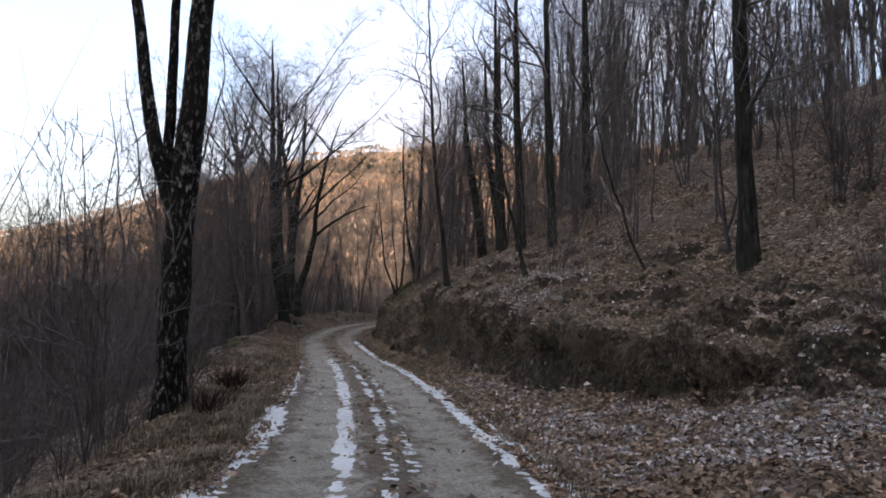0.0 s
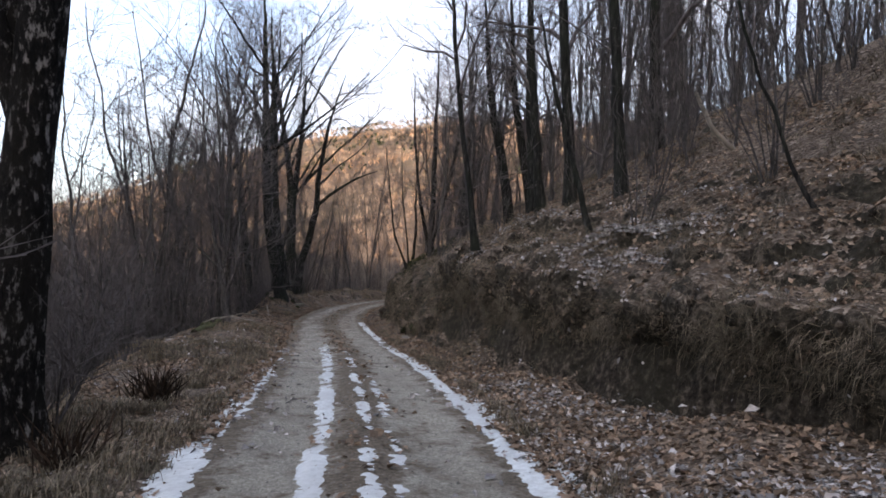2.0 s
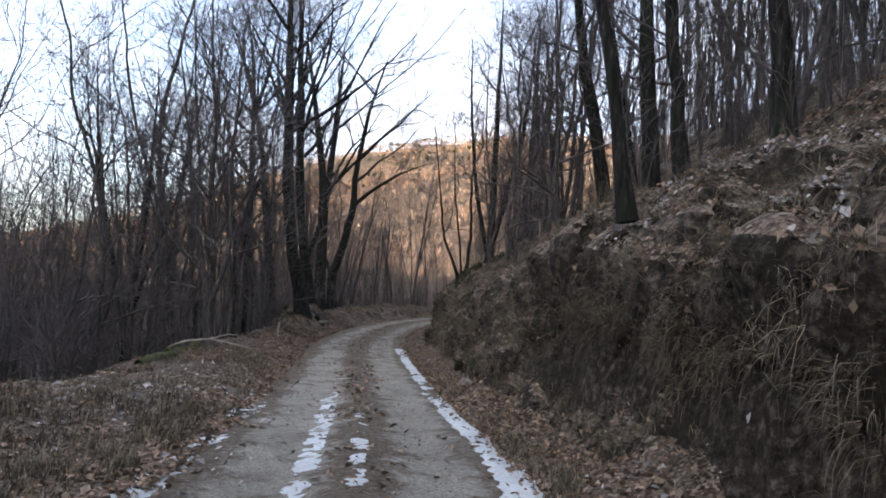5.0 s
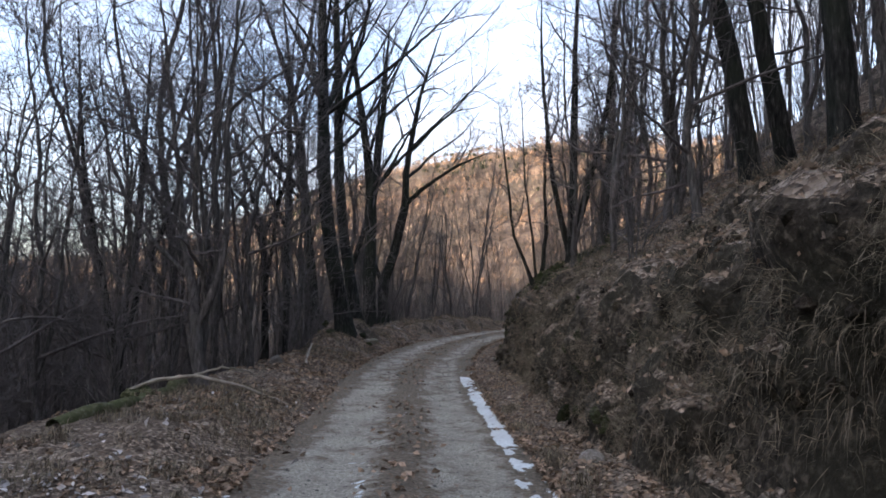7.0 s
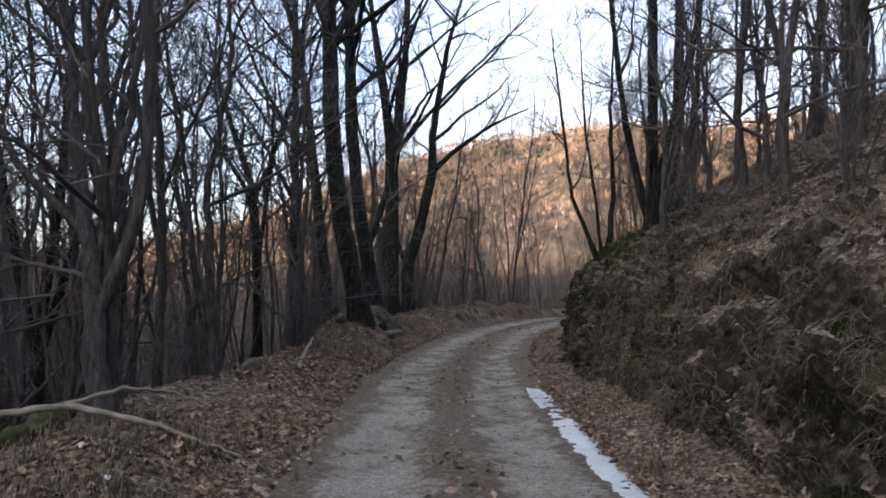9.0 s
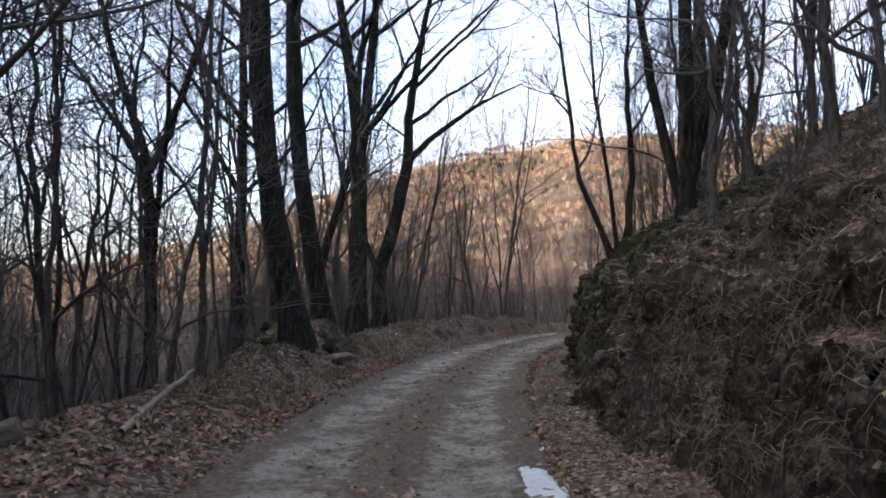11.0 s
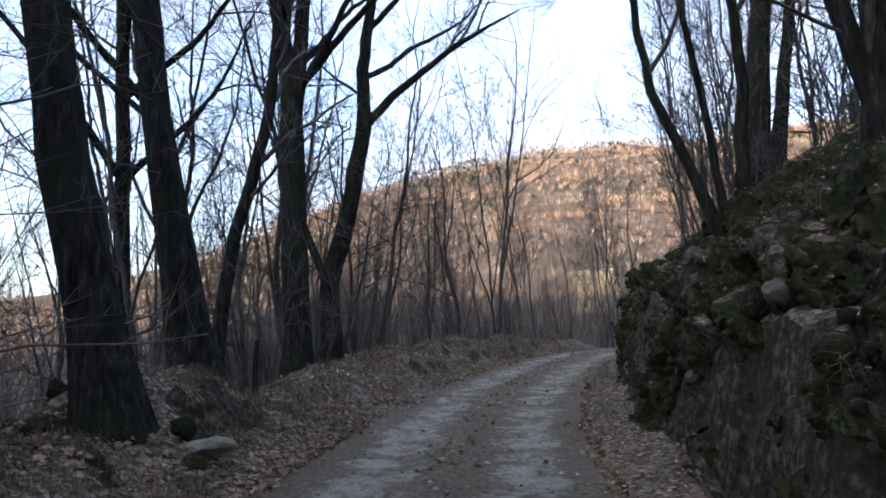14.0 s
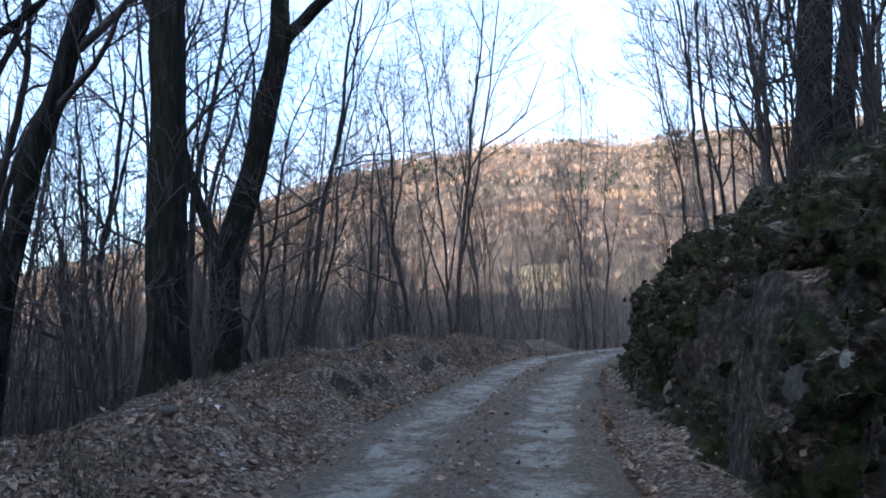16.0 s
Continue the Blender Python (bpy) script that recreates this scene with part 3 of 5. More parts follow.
hero(202, (-9.7, 41.0, 0.7), [([(-9.62, 41, -0.1), (-9.74, 41, 0.7), (-9.88, 41, 1.4), (-10.12, 41, 2.4), (-10.47, 41, 4), (-10.78, 41, 7), (-10.95, 41.1, 11.5), (-11.3, 41.2, 19)], [0.34, 0.32, 0.29, 0.27, 0.26, 0.25, 0.2, 0.05])], BIG, "tall thick dark tree leaning over the lane's edge", limbs=11)
hero(203, (-9.85, 43.0, 0.7), [([(-9.78, 43, 0.1), (-9.9, 43, 0.8), (-10.17, 43, 2.2), (-10.56, 43, 4), (-10.86, 43, 7), (-11.0, 43, 11.5), (-11.4, 43.1, 18)], [0.28, 0.26, 0.23, 0.21, 0.2, 0.16, 0.05])], BIG, "tall dark tree beside the thick one", limbs=11)
hero(204, (-11.7, 50.5, 0.5), [([(-11.7, 50.5, 0.1), (-11.72, 50.5, 4.3), (-11.7, 50.5, 7.2), (-11.95, 50.5, 9.3), (-12.3, 50.5, 11.6), (-13.4, 50.6, 18)], [0.36, 0.31, 0.29, 0.22, 0.18, 0.05]),
                               ([(-11.68, 50.5, 7.0), (-11.45, 50.5, 8.8), (-11.19, 50.5, 11.5), (-10.9, 50.7, 17)], [0.22, 0.19, 0.16, 0.05])], BIG, "thick straight dark tree with a forked top", limbs=11)
hero(205, (-11.37, 52.3, 0.75), [([(-11.37, 52.3, 0.3), (-11.5, 52.3, 2.2), (-11.45, 52.3, 3.1), (-10.87, 52.3, 4.5), (-10.6, 52.3, 6.1), (-10.25, 52.3, 7.25), (-10.4, 52.4, 8.2), (-10.2, 52.5, 10.1), (-9.6, 52.6, 13.5), (-8.5, 52.7, 17)], [0.3, 0.28, 0.27, 0.25, 0.23, 0.21, 0.18, 0.16, 0.1, 0.03]),
                                 ([(-11.5, 52.3, 2.6), (-11.75, 52.3, 3.4), (-12.1, 52.3, 4.2), (-12.35, 52.3, 5.2), (-12.5, 52.2, 7.5)], [0.14, 0.12, 0.1, 0.08, 0.02]),
                                 ([(-10.25, 52.3, 7.2), (-9.6, 52.2, 7.8), (-8.93, 52.2, 8.3), (-7.4, 52.0, 9.2), (-5.8, 51.6, 9.7)], [0.13, 0.12, 0.1, 0.07, 0.02])], BIG, "curved dark tree with a long side branch", limbs=11)
hero(206, (-15.9, 49.5, -1.6), [([(-15.9, 49.5, -2.2), (-15.8, 49.5, 5), (-15.9, 49.5, 14.2), (-16.7, 49.5, 19)], [0.24, 0.2, 0.15, 0.04]),
                                ([(-15.85, 49.5, 12), (-15, 49.5, 15), (-14.5, 49.5, 18.5)], [0.12, 0.09, 0.03])], BIG, "tall grey tree on the valley slope", limbs=11)
hero(226, (-8.75, 29.5, 0.35), [([(-8.72, 29.5, -0.1), (-8.85, 29.5, 1.2), (-9.0, 29.6, 2.1), (-9.35, 29.7, 3.2), (-9.6, 29.8, 4.8), (-10.2, 29.8, 8.5)], [0.13, 0.115, 0.1, 0.075, 0.055, 0.015]),
                                ([(-8.9, 29.55, 1.5), (-8.55, 29.7, 2.4), (-8.45, 29.8, 3.6), (-8.6, 29.9, 5.2), (-8.5, 30.1, 9.5)], [0.085, 0.075, 0.065, 0.055, 0.015]),
                                ([(-8.95, 29.55, 1.9), (-9.05, 29.9, 3.0), (-9.0, 30.3, 4.6), (-9.2, 30.6, 8)], [0.065, 0.055, 0.045, 0.012]),
                                ([(-9.1, 29.6, 2.4), (-9.9, 29.5, 3.1), (-10.6, 29.4, 4.2), (-11.3, 29.3, 6.4)], [0.055, 0.048, 0.036, 0.01])], [(11, 0.3, 2.4, 0.65), (6, 0.2, 1.1, 0.75), (4, 0.2, 0.5, 0.8)], "pale grey tree of several stems beside the fallen log", bark=M_GREYBARK)
hero(223, (-13.9, 49.0, -1.0), [([(-13.85, 49, -1.9), (-14.1, 49, 2), (-14.6, 49, 6), (-15.1, 49, 10), (-15.9, 49.1, 13.5), (-17.6, 49.2, 17.5)], [0.27, 0.23, 0.21, 0.17, 0.1, 0.03])], BIG, "tall grey tree behind the thick dark pair", limbs=9)
hero(227, (-15.3, 51.0, -1.5), [([(-15.2, 51, -2.0), (-15.3, 51, 1.5), (-15.4, 51, 2.9), (-15.67, 51, 4.2), (-15.8, 51, 5.6), (-15.0, 51, 6.9), (-14.5, 51, 9.0), (-14.0, 51.2, 12.5)], [0.13, 0.12, 0.11, 0.075, 0.065, 0.055, 0.04, 0.012]),
                                 ([(-15.4, 51, 2.8), (-15.34, 51.1, 4.1), (-15.05, 51.2, 5.5), (-14.9, 51.3, 6.8), (-15.1, 51.4, 8.3), (-15.0, 51.5, 12)], [0.085, 0.075, 0.065, 0.055, 0.045, 0.012]),
                                 ([(-15.4, 51, 3.0), (-15.0, 50.9, 4.2), (-14.5, 50.8, 5.3), (-13.9, 50.7, 6.0), (-13.2, 50.5, 7.6), (-12.9, 50.4, 9.5)], [0.07, 0.06, 0.05, 0.045, 0.03, 0.01]),
                                 ([(-15.6, 51, 4.0), (-16.4, 51, 5.4), (-17.0, 51.1, 7.2), (-17.3, 51.2, 10)], [0.06, 0.05, 0.04, 0.01])], [(16, 0.3, 2.6, 0.7), (7, 0.2, 1.2, 0.75), (4, 0.2, 0.55, 0.8)], "grey tree with many crooked spreading branches below the berm", bark=M_GREYBARK)
MID = [(11, 0.3, 2.4, 0.65), (6, 0.2, 1.1, 0.75), (4, 0.2, 0.5, 0.8)]
hero(207, (0.1, 53.0, 4.2), [([(0.0, 53, 3.4), (0.25, 53, 7), (0.6, 53, 9.5), (0.7, 53, 14), (0.9, 53, 20)], [0.34, 0.3, 0.26, 0.18, 0.05]),
                              ([(0.4, 52.8, 3.6), (0.75, 52.7, 7), (1.3, 52.6, 10), (1.6, 52.6, 16)], [0.2, 0.17, 0.13, 0.04])], MID, "thick dark tree on the edge of the bank")
hero(208, (-3.0, 44.1, 2.7), [([(-3.0, 44.1, 2.3), (-3.35, 44, 3.3), (-3.9, 43.9, 4.6), (-4.1, 43.8, 6.5), (-4.5, 43.7, 10)], [0.08, 0.07, 0.06, 0.05, 0.015]),
                              ([(-2.95, 44.15, 2.4), (-3.1, 44.2, 4), (-3.5, 44.3, 7), (-3.6, 44.5, 10.5)], [0.06, 0.05, 0.04, 0.012]),
                              ([(-2.9, 44.1, 2.4), (-2.6, 44.2, 4.5), (-2.7, 44.3, 7), (-2.5, 44.5, 11)], [0.1, 0.08, 0.06, 0.015])], MID, "many-stemmed bent tree on the bank's edge")
hero(209, (-1.7, 42.6, 3.3), [([(-1.7, 42.6, 2.5), (-1.6, 42.6, 6), (-1.5, 42.6, 10), (-1.4, 42.7, 16)], [0.19, 0.16, 0.13, 0.04]),
                              ([(-1.6, 42.6, 4.2), (-1.0, 42.6, 6.5), (-0.2, 42.6, 9.8), (0.2, 42.7, 14)], [0.15, 0.13, 0.1, 0.03]),
                              ([(-1.75, 42.6, 3.8), (-2.3, 42.6, 6.2), (-2.7, 42.6, 10), (-2.8, 42.7, 14)], [0.12, 0.1, 0.07, 0.02])], MID, "dark tree of several stems on the slope")
hero(210, (0.15, 19.6, 3.2), [([(0.15, 19.6, 2.9), (-0.05, 19.7, 4.5), (-0.4, 19.8, 7.5), (-0.6, 20, 12)], [0.075, 0.065, 0.05, 0.015])], SPARSE, "thin pale-barked tree leaning over the bank")
hero(211, (2.6, 21.7, 4.1), [([(2.6, 21.7, 3.7), (2.55, 21.8, 6), (2.4, 22, 10), (2.3, 22, 16)], [0.16, 0.14, 0.11, 0.03])], SPARSE, "straight dark tree on the leafy slope")
hero(212, (2.3, 17.4, 3.1), [([(2.3, 17.4, 2.8), (2.0, 17.5, 4.2), (1.6, 17.7, 5.8), (1.3, 17.8, 7.5)], [0.06, 0.052, 0.042, 0.015])], [(5, 0.5, 0.7, 0.6), (3, 0.2, 0.35, 0.7)], "leaning half-dead tree on the bank")
hero(213, (3.2, 18.9, 4.0), [([(3.2, 18.9, 3.6), (3.1, 19, 6), (3.0, 19.2, 10), (2.9, 19.4, 16)], [0.13, 0.12, 0.09, 0.03])], SPARSE, "straight dark tree on the leafy slope")
hero(224, (5.4, 11.5, 3.4), [([(5.45, 11.5, 2.8), (5.35, 11.5, 5), (5.3, 11.6, 8), (5.2, 11.8, 15)], [0.16, 0.14, 0.12, 0.04])], SPARSE, "straight dark tree with rough bark on the lower slope")
hero(225, (4.2, 13.1, 3.2), [([(4.25, 13.1, 2.8), (3.7, 13.2, 4.1), (3.2, 13.3, 5.8), (2.9, 13.4, 8)], [0.028, 0.024, 0.018, 0.008])], [(6, 0.4, 0.8, 0.6), (3, 0.2, 0.4, 0.7)], "thin leaning sapling on the lower slope")
grove(12, (3, 14), (8, 24), lambda u, y: 6.4 < u < 11 and u < 0.6 * y + 3, "thin bare sapling on the lower leafy slope", "saplings on the slope", (0.4, 0.75), 1.0, (5, 8, 10, 7))
hero(214, (1.95, 33.0, 4.2), [([(2.1, 33, 3.7), (1.8, 33, 6.5), (1.15, 33, 9.8), (0.8, 33, 15)], [0.24, 0.21, 0.18, 0.05])], MID, "dark tree leaning out over the bank")
hero(215, (3.0, 34.0, 4.6), [([(3.2, 34, 4.1), (2.8, 34, 7), (2.25, 34, 10.2), (2.0, 34, 16)], [0.22, 0.2, 0.17, 0.05])], MID, "dark tree leaning out beside its neighbour")
hero(216, (2.7, 30.0, 4.4), [([(2.75, 30, 3.9), (2.65, 30, 6), (2.5, 30, 9), (2.4, 30, 16)], [0.25, 0.22, 0.19, 0.05])], MID, "thick straight dark tree on the slope")
hero(217, (2.4, 26.0, 4.5), [([(2.45, 26, 4.0), (2.3, 26, 6), (2.06, 26, 9.2), (1.9, 26, 16)], [0.16, 0.14, 0.12, 0.04])], SPARSE, "straight dark tree on the leafy slope")
hero(218, (4.9, 22.0, 5.2), [([(4.95, 22, 4.7), (4.85, 22, 6.5), (4.8, 22, 9), (4.7, 22, 17)], [0.18, 0.16, 0.14, 0.04])], SPARSE, "straight dark tree on the leafy slope")
hero(219, (-12.0, 47.0, 0.2), [([(-12.1, 47, -0.4), (-11.95, 47, 1.3), (-11.63, 47, 3.2), (-10.95, 47, 5.2), (-10.65, 47, 6.5), (-10.5, 47, 9), (-10.2, 47, 13)], [0.15, 0.14, 0.13, 0.125, 0.12, 0.1, 0.03])], MID, "bent dark tree leaning towards the lane")
hero(220, (-12.2, 39.6, -0.3), [([(-12.2, 39.6, -0.8), (-12.3, 39.6, 2.2), (-12.4, 39.6, 4.6), (-13.2, 39.5, 6.5), (-14, 39.4, 9.5)], [0.13, 0.12, 0.11, 0.08, 0.02]),
                                ([(-12.4, 39.6, 4.3), (-11.8, 39.6, 5.6), (-11.2, 39.7, 7.5), (-10.9, 39.8, 10.5)], [0.09, 0.075, 0.06, 0.015]),
                                ([(-12.35, 39.6, 3.6), (-12.9, 39.8, 4.8), (-13.9, 39.9, 6.0), (-15.2, 40, 7.6)], [0.08, 0.07, 0.05, 0.015]),
                                ([(-12.3, 39.6, 2.4), (-11.9, 39.2, 3.6), (-11.5, 38.9, 5.5), (-11.4, 38.7, 8)], [0.07, 0.06, 0.045, 0.012])], MID, "grey tree with a wide fork at the verge's edge")
hero(221, (-13.6, 33.6, -0.9), [([(-13.6, 33.6, -1.4), (-13.4, 33.6, 1.5), (-13.0, 33.5, 4), (-12.8, 33.4, 9)], [0.11, 0.1, 0.08, 0.02]),
                                ([(-13.5, 33.6, 0.4), (-14.1, 33.5, 2.8), (-14.7, 33.4, 5.5), (-15, 33.3, 9.5)], [0.09, 0.08, 0.06, 0.015]),
                                ([(-13.6, 33.6, 0.0), (-13.1, 33.9, 2.5), (-12.2, 34.1, 5.0), (-11.7, 34.2, 8.5)], [0.08, 0.07, 0.05, 0.015])], MID, "grey tree of several stems at the verge's edge")
grove(7, (-22, -12), (47, 64), lambda u, y: u < -7.5, "slender dark leafless tree below the berm", "trees below the berm", (0.8, 1.15), 1.1, (0, 2, 4, 13))
grove(12, (-4, 3), (53, 62), lambda u, y: 2.9 < u < 6, "thin straight stem at the top of the bank", "thin stems on the bank", (0.75, 1.05), 0.5, (8, 10, 9))

# ---- undergrowth, litter, snow, stones ----
def shrub_meshes(seed, stems, height, spread_m, spec):
    r = np.random.RandomState(seed)
    twig, out = Tubes(), []
    for _ in range(stems):
        a = r.rand() * 6.28
        w = np.array((math.cos(a) * spread_m, math.sin(a) * spread_m, 1.0))
        ln = height * r.uniform(0.6, 1.1)
        line = bend(r, (r.normal(0, 0.08), r.normal(0, 0.08), -0.15), w, ln, 6, 0.09, 0.04)
        rr = np.linspace(0.018, 0.004, 7) * r.uniform(0.7, 1.4)
        stem = Tubes()
        stem.add(line, rr, 4)
        branch_out(r, twig, line, rr, 0, spec, 1)
        out.append(("stem", stem, M_GREYBARK))
    out.append(("crown", twig, M_TWIG))
    done = []
    for nm, tb, mat in out:
        me = bpy.data.meshes.new("shrub_" + nm)
        me.from_pydata(tb.v, [], tb.f)
        me.materials.append(mat)
        done.append((nm, me))
    return done


SHRUBS = [shrub_meshes(300 + k, n, h, s, [(6, 0.2, 1.0, 0.5), (3, 0.2, 0.5, 0.6)]) for k, (n, h, s) in enumerate([(5, 2.6, 0.3), (7, 3.4, 0.25), (4, 1.6, 0.5), (9, 4.2, 0.18)])]


def thicket(count, xr, yr, keep, label, group, size=(0.7, 1.3)):
    made = 0
    for _ in range(count * 30):
        if made >= count:
            break
        x, y = rng.uniform(*xr), rng.uniform(*yr)
        if not keep(x - float(centre(y)), y):
            continue
        made += 1
        ob = new("shrub")
        for nm, me in SHRUBS[rng.randint(4)]:
            new(nm, me).parent = ob
        ob.matrix_basis = pose(x, y, float(land(x, y)), 0, 0, rng.rand() * 360) @ Matrix.Scale(rng.uniform(*size), 4)
        tagged(ob, label, "shrub", group)


thicket(100, (-24, -4), (8, 64), lambda u, y: u < -HALF - float(shoulder_of(y)) + 0.1 and u > -15, "leafless grey-brown brushwood on the valley slope", "shrubs below the lane", (0.45, 0.95))
thicket(36, (-12, -3), (5, 34), lambda u, y: -HALF - float(shoulder_of(y)) - 6.5 < u < -HALF - float(shoulder_of(y)) - 0.2, "dense grey-brown brushwood on the drop below the verge", "shrubs below the verge", (0.7, 1.25))
thicket(16, (3, 12), (7, 24), lambda u, y: 6.0 < u < 11.5 and u < 0.62 * y + 3, "thin leafless brushwood on the lower leafy slope", "shrubs above the lane", (0.5, 0.9))
thicket(40, (-6, 16), (8, 62), lambda u, y: u > HALF + float(base_of(y)) + 1.4 and u < 13, "leafless grey-brown brushwood on the bank", "shrubs above the lane", (0.5, 1.0))
thicket(60, (-16, 8), (62, 84), lambda u, y: u < -2.6, "leafless grey-brown brushwood beyond the bend", "shrubs beyond the bend", (0.7, 1.2))

thicket(9, (-3.5, 2), (41, 50), lambda u, y: HALF + float(base_of(y)) + 1.2 < u < 7, "dense dark brushwood on the shoulder of the bank", "brush on the bank", (0.7, 1.2))
thicket(9, (-14.5, -11), (45.2, 49), lambda u, y: True, "dense dark brushwood beside the lane's berm", "brush by the berm", (0.5, 0.8))


def scatter(name, mat, label, category, count, pick, shape):
    """Many small loose pieces in one mesh: pick gives x, y arrays; shape gives one piece's corners about its place."""
    x, y, up = pick(count)
    z = land(x, y) if up is None else up
    V, Fc = shape(x, y, z)
    ob = mesh_object(name, V.reshape(-1, 3).tolist(), Fc.tolist(), mat, smooth=False)
    return tagged(ob, label, category, kind="stuff")


rs = np.random.RandomState(11)


def leaf_shape(x, y, z):
    n = len(x)
    L = (0.02 + 0.045 * rs.rand(n) ** 1.7) * np.where(y > 36, 0.9, np.where((y < 15) & (x > centre(y)), 1.25, 1.0))
    W = L * rs.uniform(0.5, 0.75, n)
    e = 0.05
    nx, ny = -(land(x + e, y) - land(x - e, y)) / (2 * e), -(land(x, y + e) - land(x, y - e)) / (2 * e)
    N = np.stack([nx, ny, np.ones(n)], 1) + rs.normal(0, 0.42, (n, 3))
    N /= np.linalg.norm(N, axis=1)[:, None]
    a = rs.rand(n) * 6.28
    t = np.stack([np.cos(a), np.sin(a), np.zeros(n)], 1)
    t -= N * (t * N).sum(1)[:, None]
    t /= np.linalg.norm(t, axis=1)[:, None]
    s = np.cross(N, t)
    c = np.stack([x, y, z + rs.uniform(0.004, 0.035, n)], 1)
    fold = rs.uniform(0.1, 0.8, n)[:, None] * W[:, None] * N
    q = np.stack([c - t * L[:, None], c + s * W[:, None] + fold, c + t * L[:, None], c - s * W[:, None] + fold], 1)
    i = np.arange(n)[:, None] * 4
    return q, np.concatenate([i + np.array([[0, 1, 2]]), i + np.array([[0, 2, 3]])])


def sides(count, right, left):
    """Places beside the lane: to the right within right metres of its edge, to the left within left metres, denser near it."""
    n = count * 3
    y = rs.uniform(-1, 62, n)
    r = rs.rand(n) < right / (right + left)
    o = np.where(r, rs.rand(n) ** 1.3 * right + HALF - 0.1, -rs.rand(n) ** 1.2 * left - HALF + 0.1)
    x = centre(y) + o
    ok = (wave(x, y, 0.9) + 0.4 * wave(x, y, 0.27)) > rs.uniform(0.45, 0.95, n)
    grade = np.hypot(land(x + 0.06, y) - land(x - 0.06, y), land(x, y + 0.06) - land(x, y - 0.06)) / 0.12
    ok &= (grade < 0.9) | (rs.rand(n) < 0.12)
    d = x - centre(y) - HALF
    ok &= ~((d > 0.05) & (d < BANK_TOP - 0.15) & (y > 5) & (y < 62.5))
    return x[ok][:count], y[ok][:count], None


M_LEAF = varied("fallen_beech_leaves", 30.0, 3.0, [(0.3, (0.1792, 0.1254, 0.0896)), (0.55, (0.3248, 0.2442, 0.1814)), (0.75, (0.5376, 0.4536, 0.3696))], (0.2688, 0.2184, 0.168), 0.75, (0.3, 0.01), by="island")
M_STRAW = varied("dead_grass", 20.0, 2.0, [(0.3, (0.117, 0.0975, 0.0715)), (0.6, (0.286, 0.247, 0.1885)), (0.8, (0.481, 0.4225, 0.338))], (0.182, 0.169, 0.1235), 0.85, (0.2, 0.01), by="island")
M_PALESTRAW = varied("pale_dead_grass", 20.0, 2.0, [(0.3, (0.12, 0.10, 0.075)), (0.6, (0.25, 0.215, 0.165)), (0.8, (0.37, 0.33, 0.265))], (0.17, 0.15, 0.115), 0.85, (0.2, 0.01), by="island")
M_STONE = varied("grey_limestone", 6.0, 1.5, [(0.3, (0.09, 0.085, 0.08)), (0.55, (0.22, 0.21, 0.195)), (0.75, (0.38, 0.37, 0.35))], (0.10, 0.095, 0.075), 0.85, (0.7, 0.03), by="object")
M_MOSS = varied("mossy_rock", 7.0, 2.0, [(0.36, (0.012, 0.013, 0.008)), (0.5, (0.04, 0.046, 0.02)), (0.68, (0.15, 0.15, 0.11))], (0.03, 0.046, 0.012), 0.95, (0.9, 0.05), by="object")
M_PALE = varied("weathered_dead_wood", 8.0, 1.5, [(0.3, (0.16, 0.14, 0.115)), (0.7, (0.38, 0.35, 0.30))], (0.2, 0.19, 0.15), 0.9, (0.6, 0.02), stretch=(1, 1, 0.3))

scatter("leaf_litter", M_LEAF, "brown and tan fallen leaves beside the lane", "leaves", 90000, lambda n: sides(n, 8.5, 5.5), leaf_shape)


def on_lane(n):
    y = rs.uniform(2, 62, n * 3)
    side = np.sign(rs.rand(n * 3) - 0.5)
    kind_ = rs.rand(n * 3)
    u = np.where(kind_ < 0.35, rs.normal(0, 0.24, n * 3), np.where(kind_ < 0.92, side * (1.72 - np.abs(rs.normal(0, 0.2, n * 3))), rs.uniform(-1.7, 1.7, n * 3)))
    ok = (wave(u + 5, y, 0.8) > 0.45 - 0.1 * (y > 40)) & (np.abs(u) < 1.7)
    u, y = u[ok][:n], y[ok][:n]
    return u + centre(y), y, road_surface(u, y)


scatter("leaves_on_lane", M_LEAF, "scattered brown leaves on the lane's edges and middle", "leaves", 4200, on_lane, leaf_shape)


def pebble_shape(x, y, z):
    n = len(x)
    r = rs.uniform(0.006, 0.02, n) * (1 + (rs.rand(n) < 0.03) + 1.1 * (rs.rand(n) < 0.12) * (y > 30))
    base = np.array([(1, 0, 0), (-0.1, 1, 0), (-0.9, -0.2, 0), (0, -1, 0), (0.1, 0.1, 0.75)])
    a = rs.rand(n) * 6.28
    c, s = np.cos(a), np.sin(a)
    k = base[None] * rs.uniform(0.7, 1.3, (n, 5, 3)) * r[:, None, None]
    q = np.stack([k[..., 0] * c[:, None] - k[..., 1] * s[:, None] + x[:, None], k[..., 0] * s[:, None] + k[..., 1] * c[:, None] + y[:, None], k[..., 2] + z[:, None] - 0.003], -1)
    i = np.arange(n)[:, None] * 5
    return q, np.concatenate([i + np.array([[j, (j + 1) % 4, 4]]) for j in range(4)])


M_PEBBLE = varied("gravel_stones", 30.0, 2.0, [(0.3, (0.16, 0.162, 0.15)), (0.7, (0.36, 0.36, 0.34))], (0.22, 0.215, 0.195), 0.85, (0.3, 0.01), by="island")


def lane_any(n):
    y, u = rs.uniform(1, 62, n), rs.uniform(-1.7, 1.7, n)
    return u + centre(y), y, road_surface(u, y)


scatter("gravel", M_PEBBLE, "loose grey gravel on the lane", "gravel", 15000, lane_any, pebble_shape)


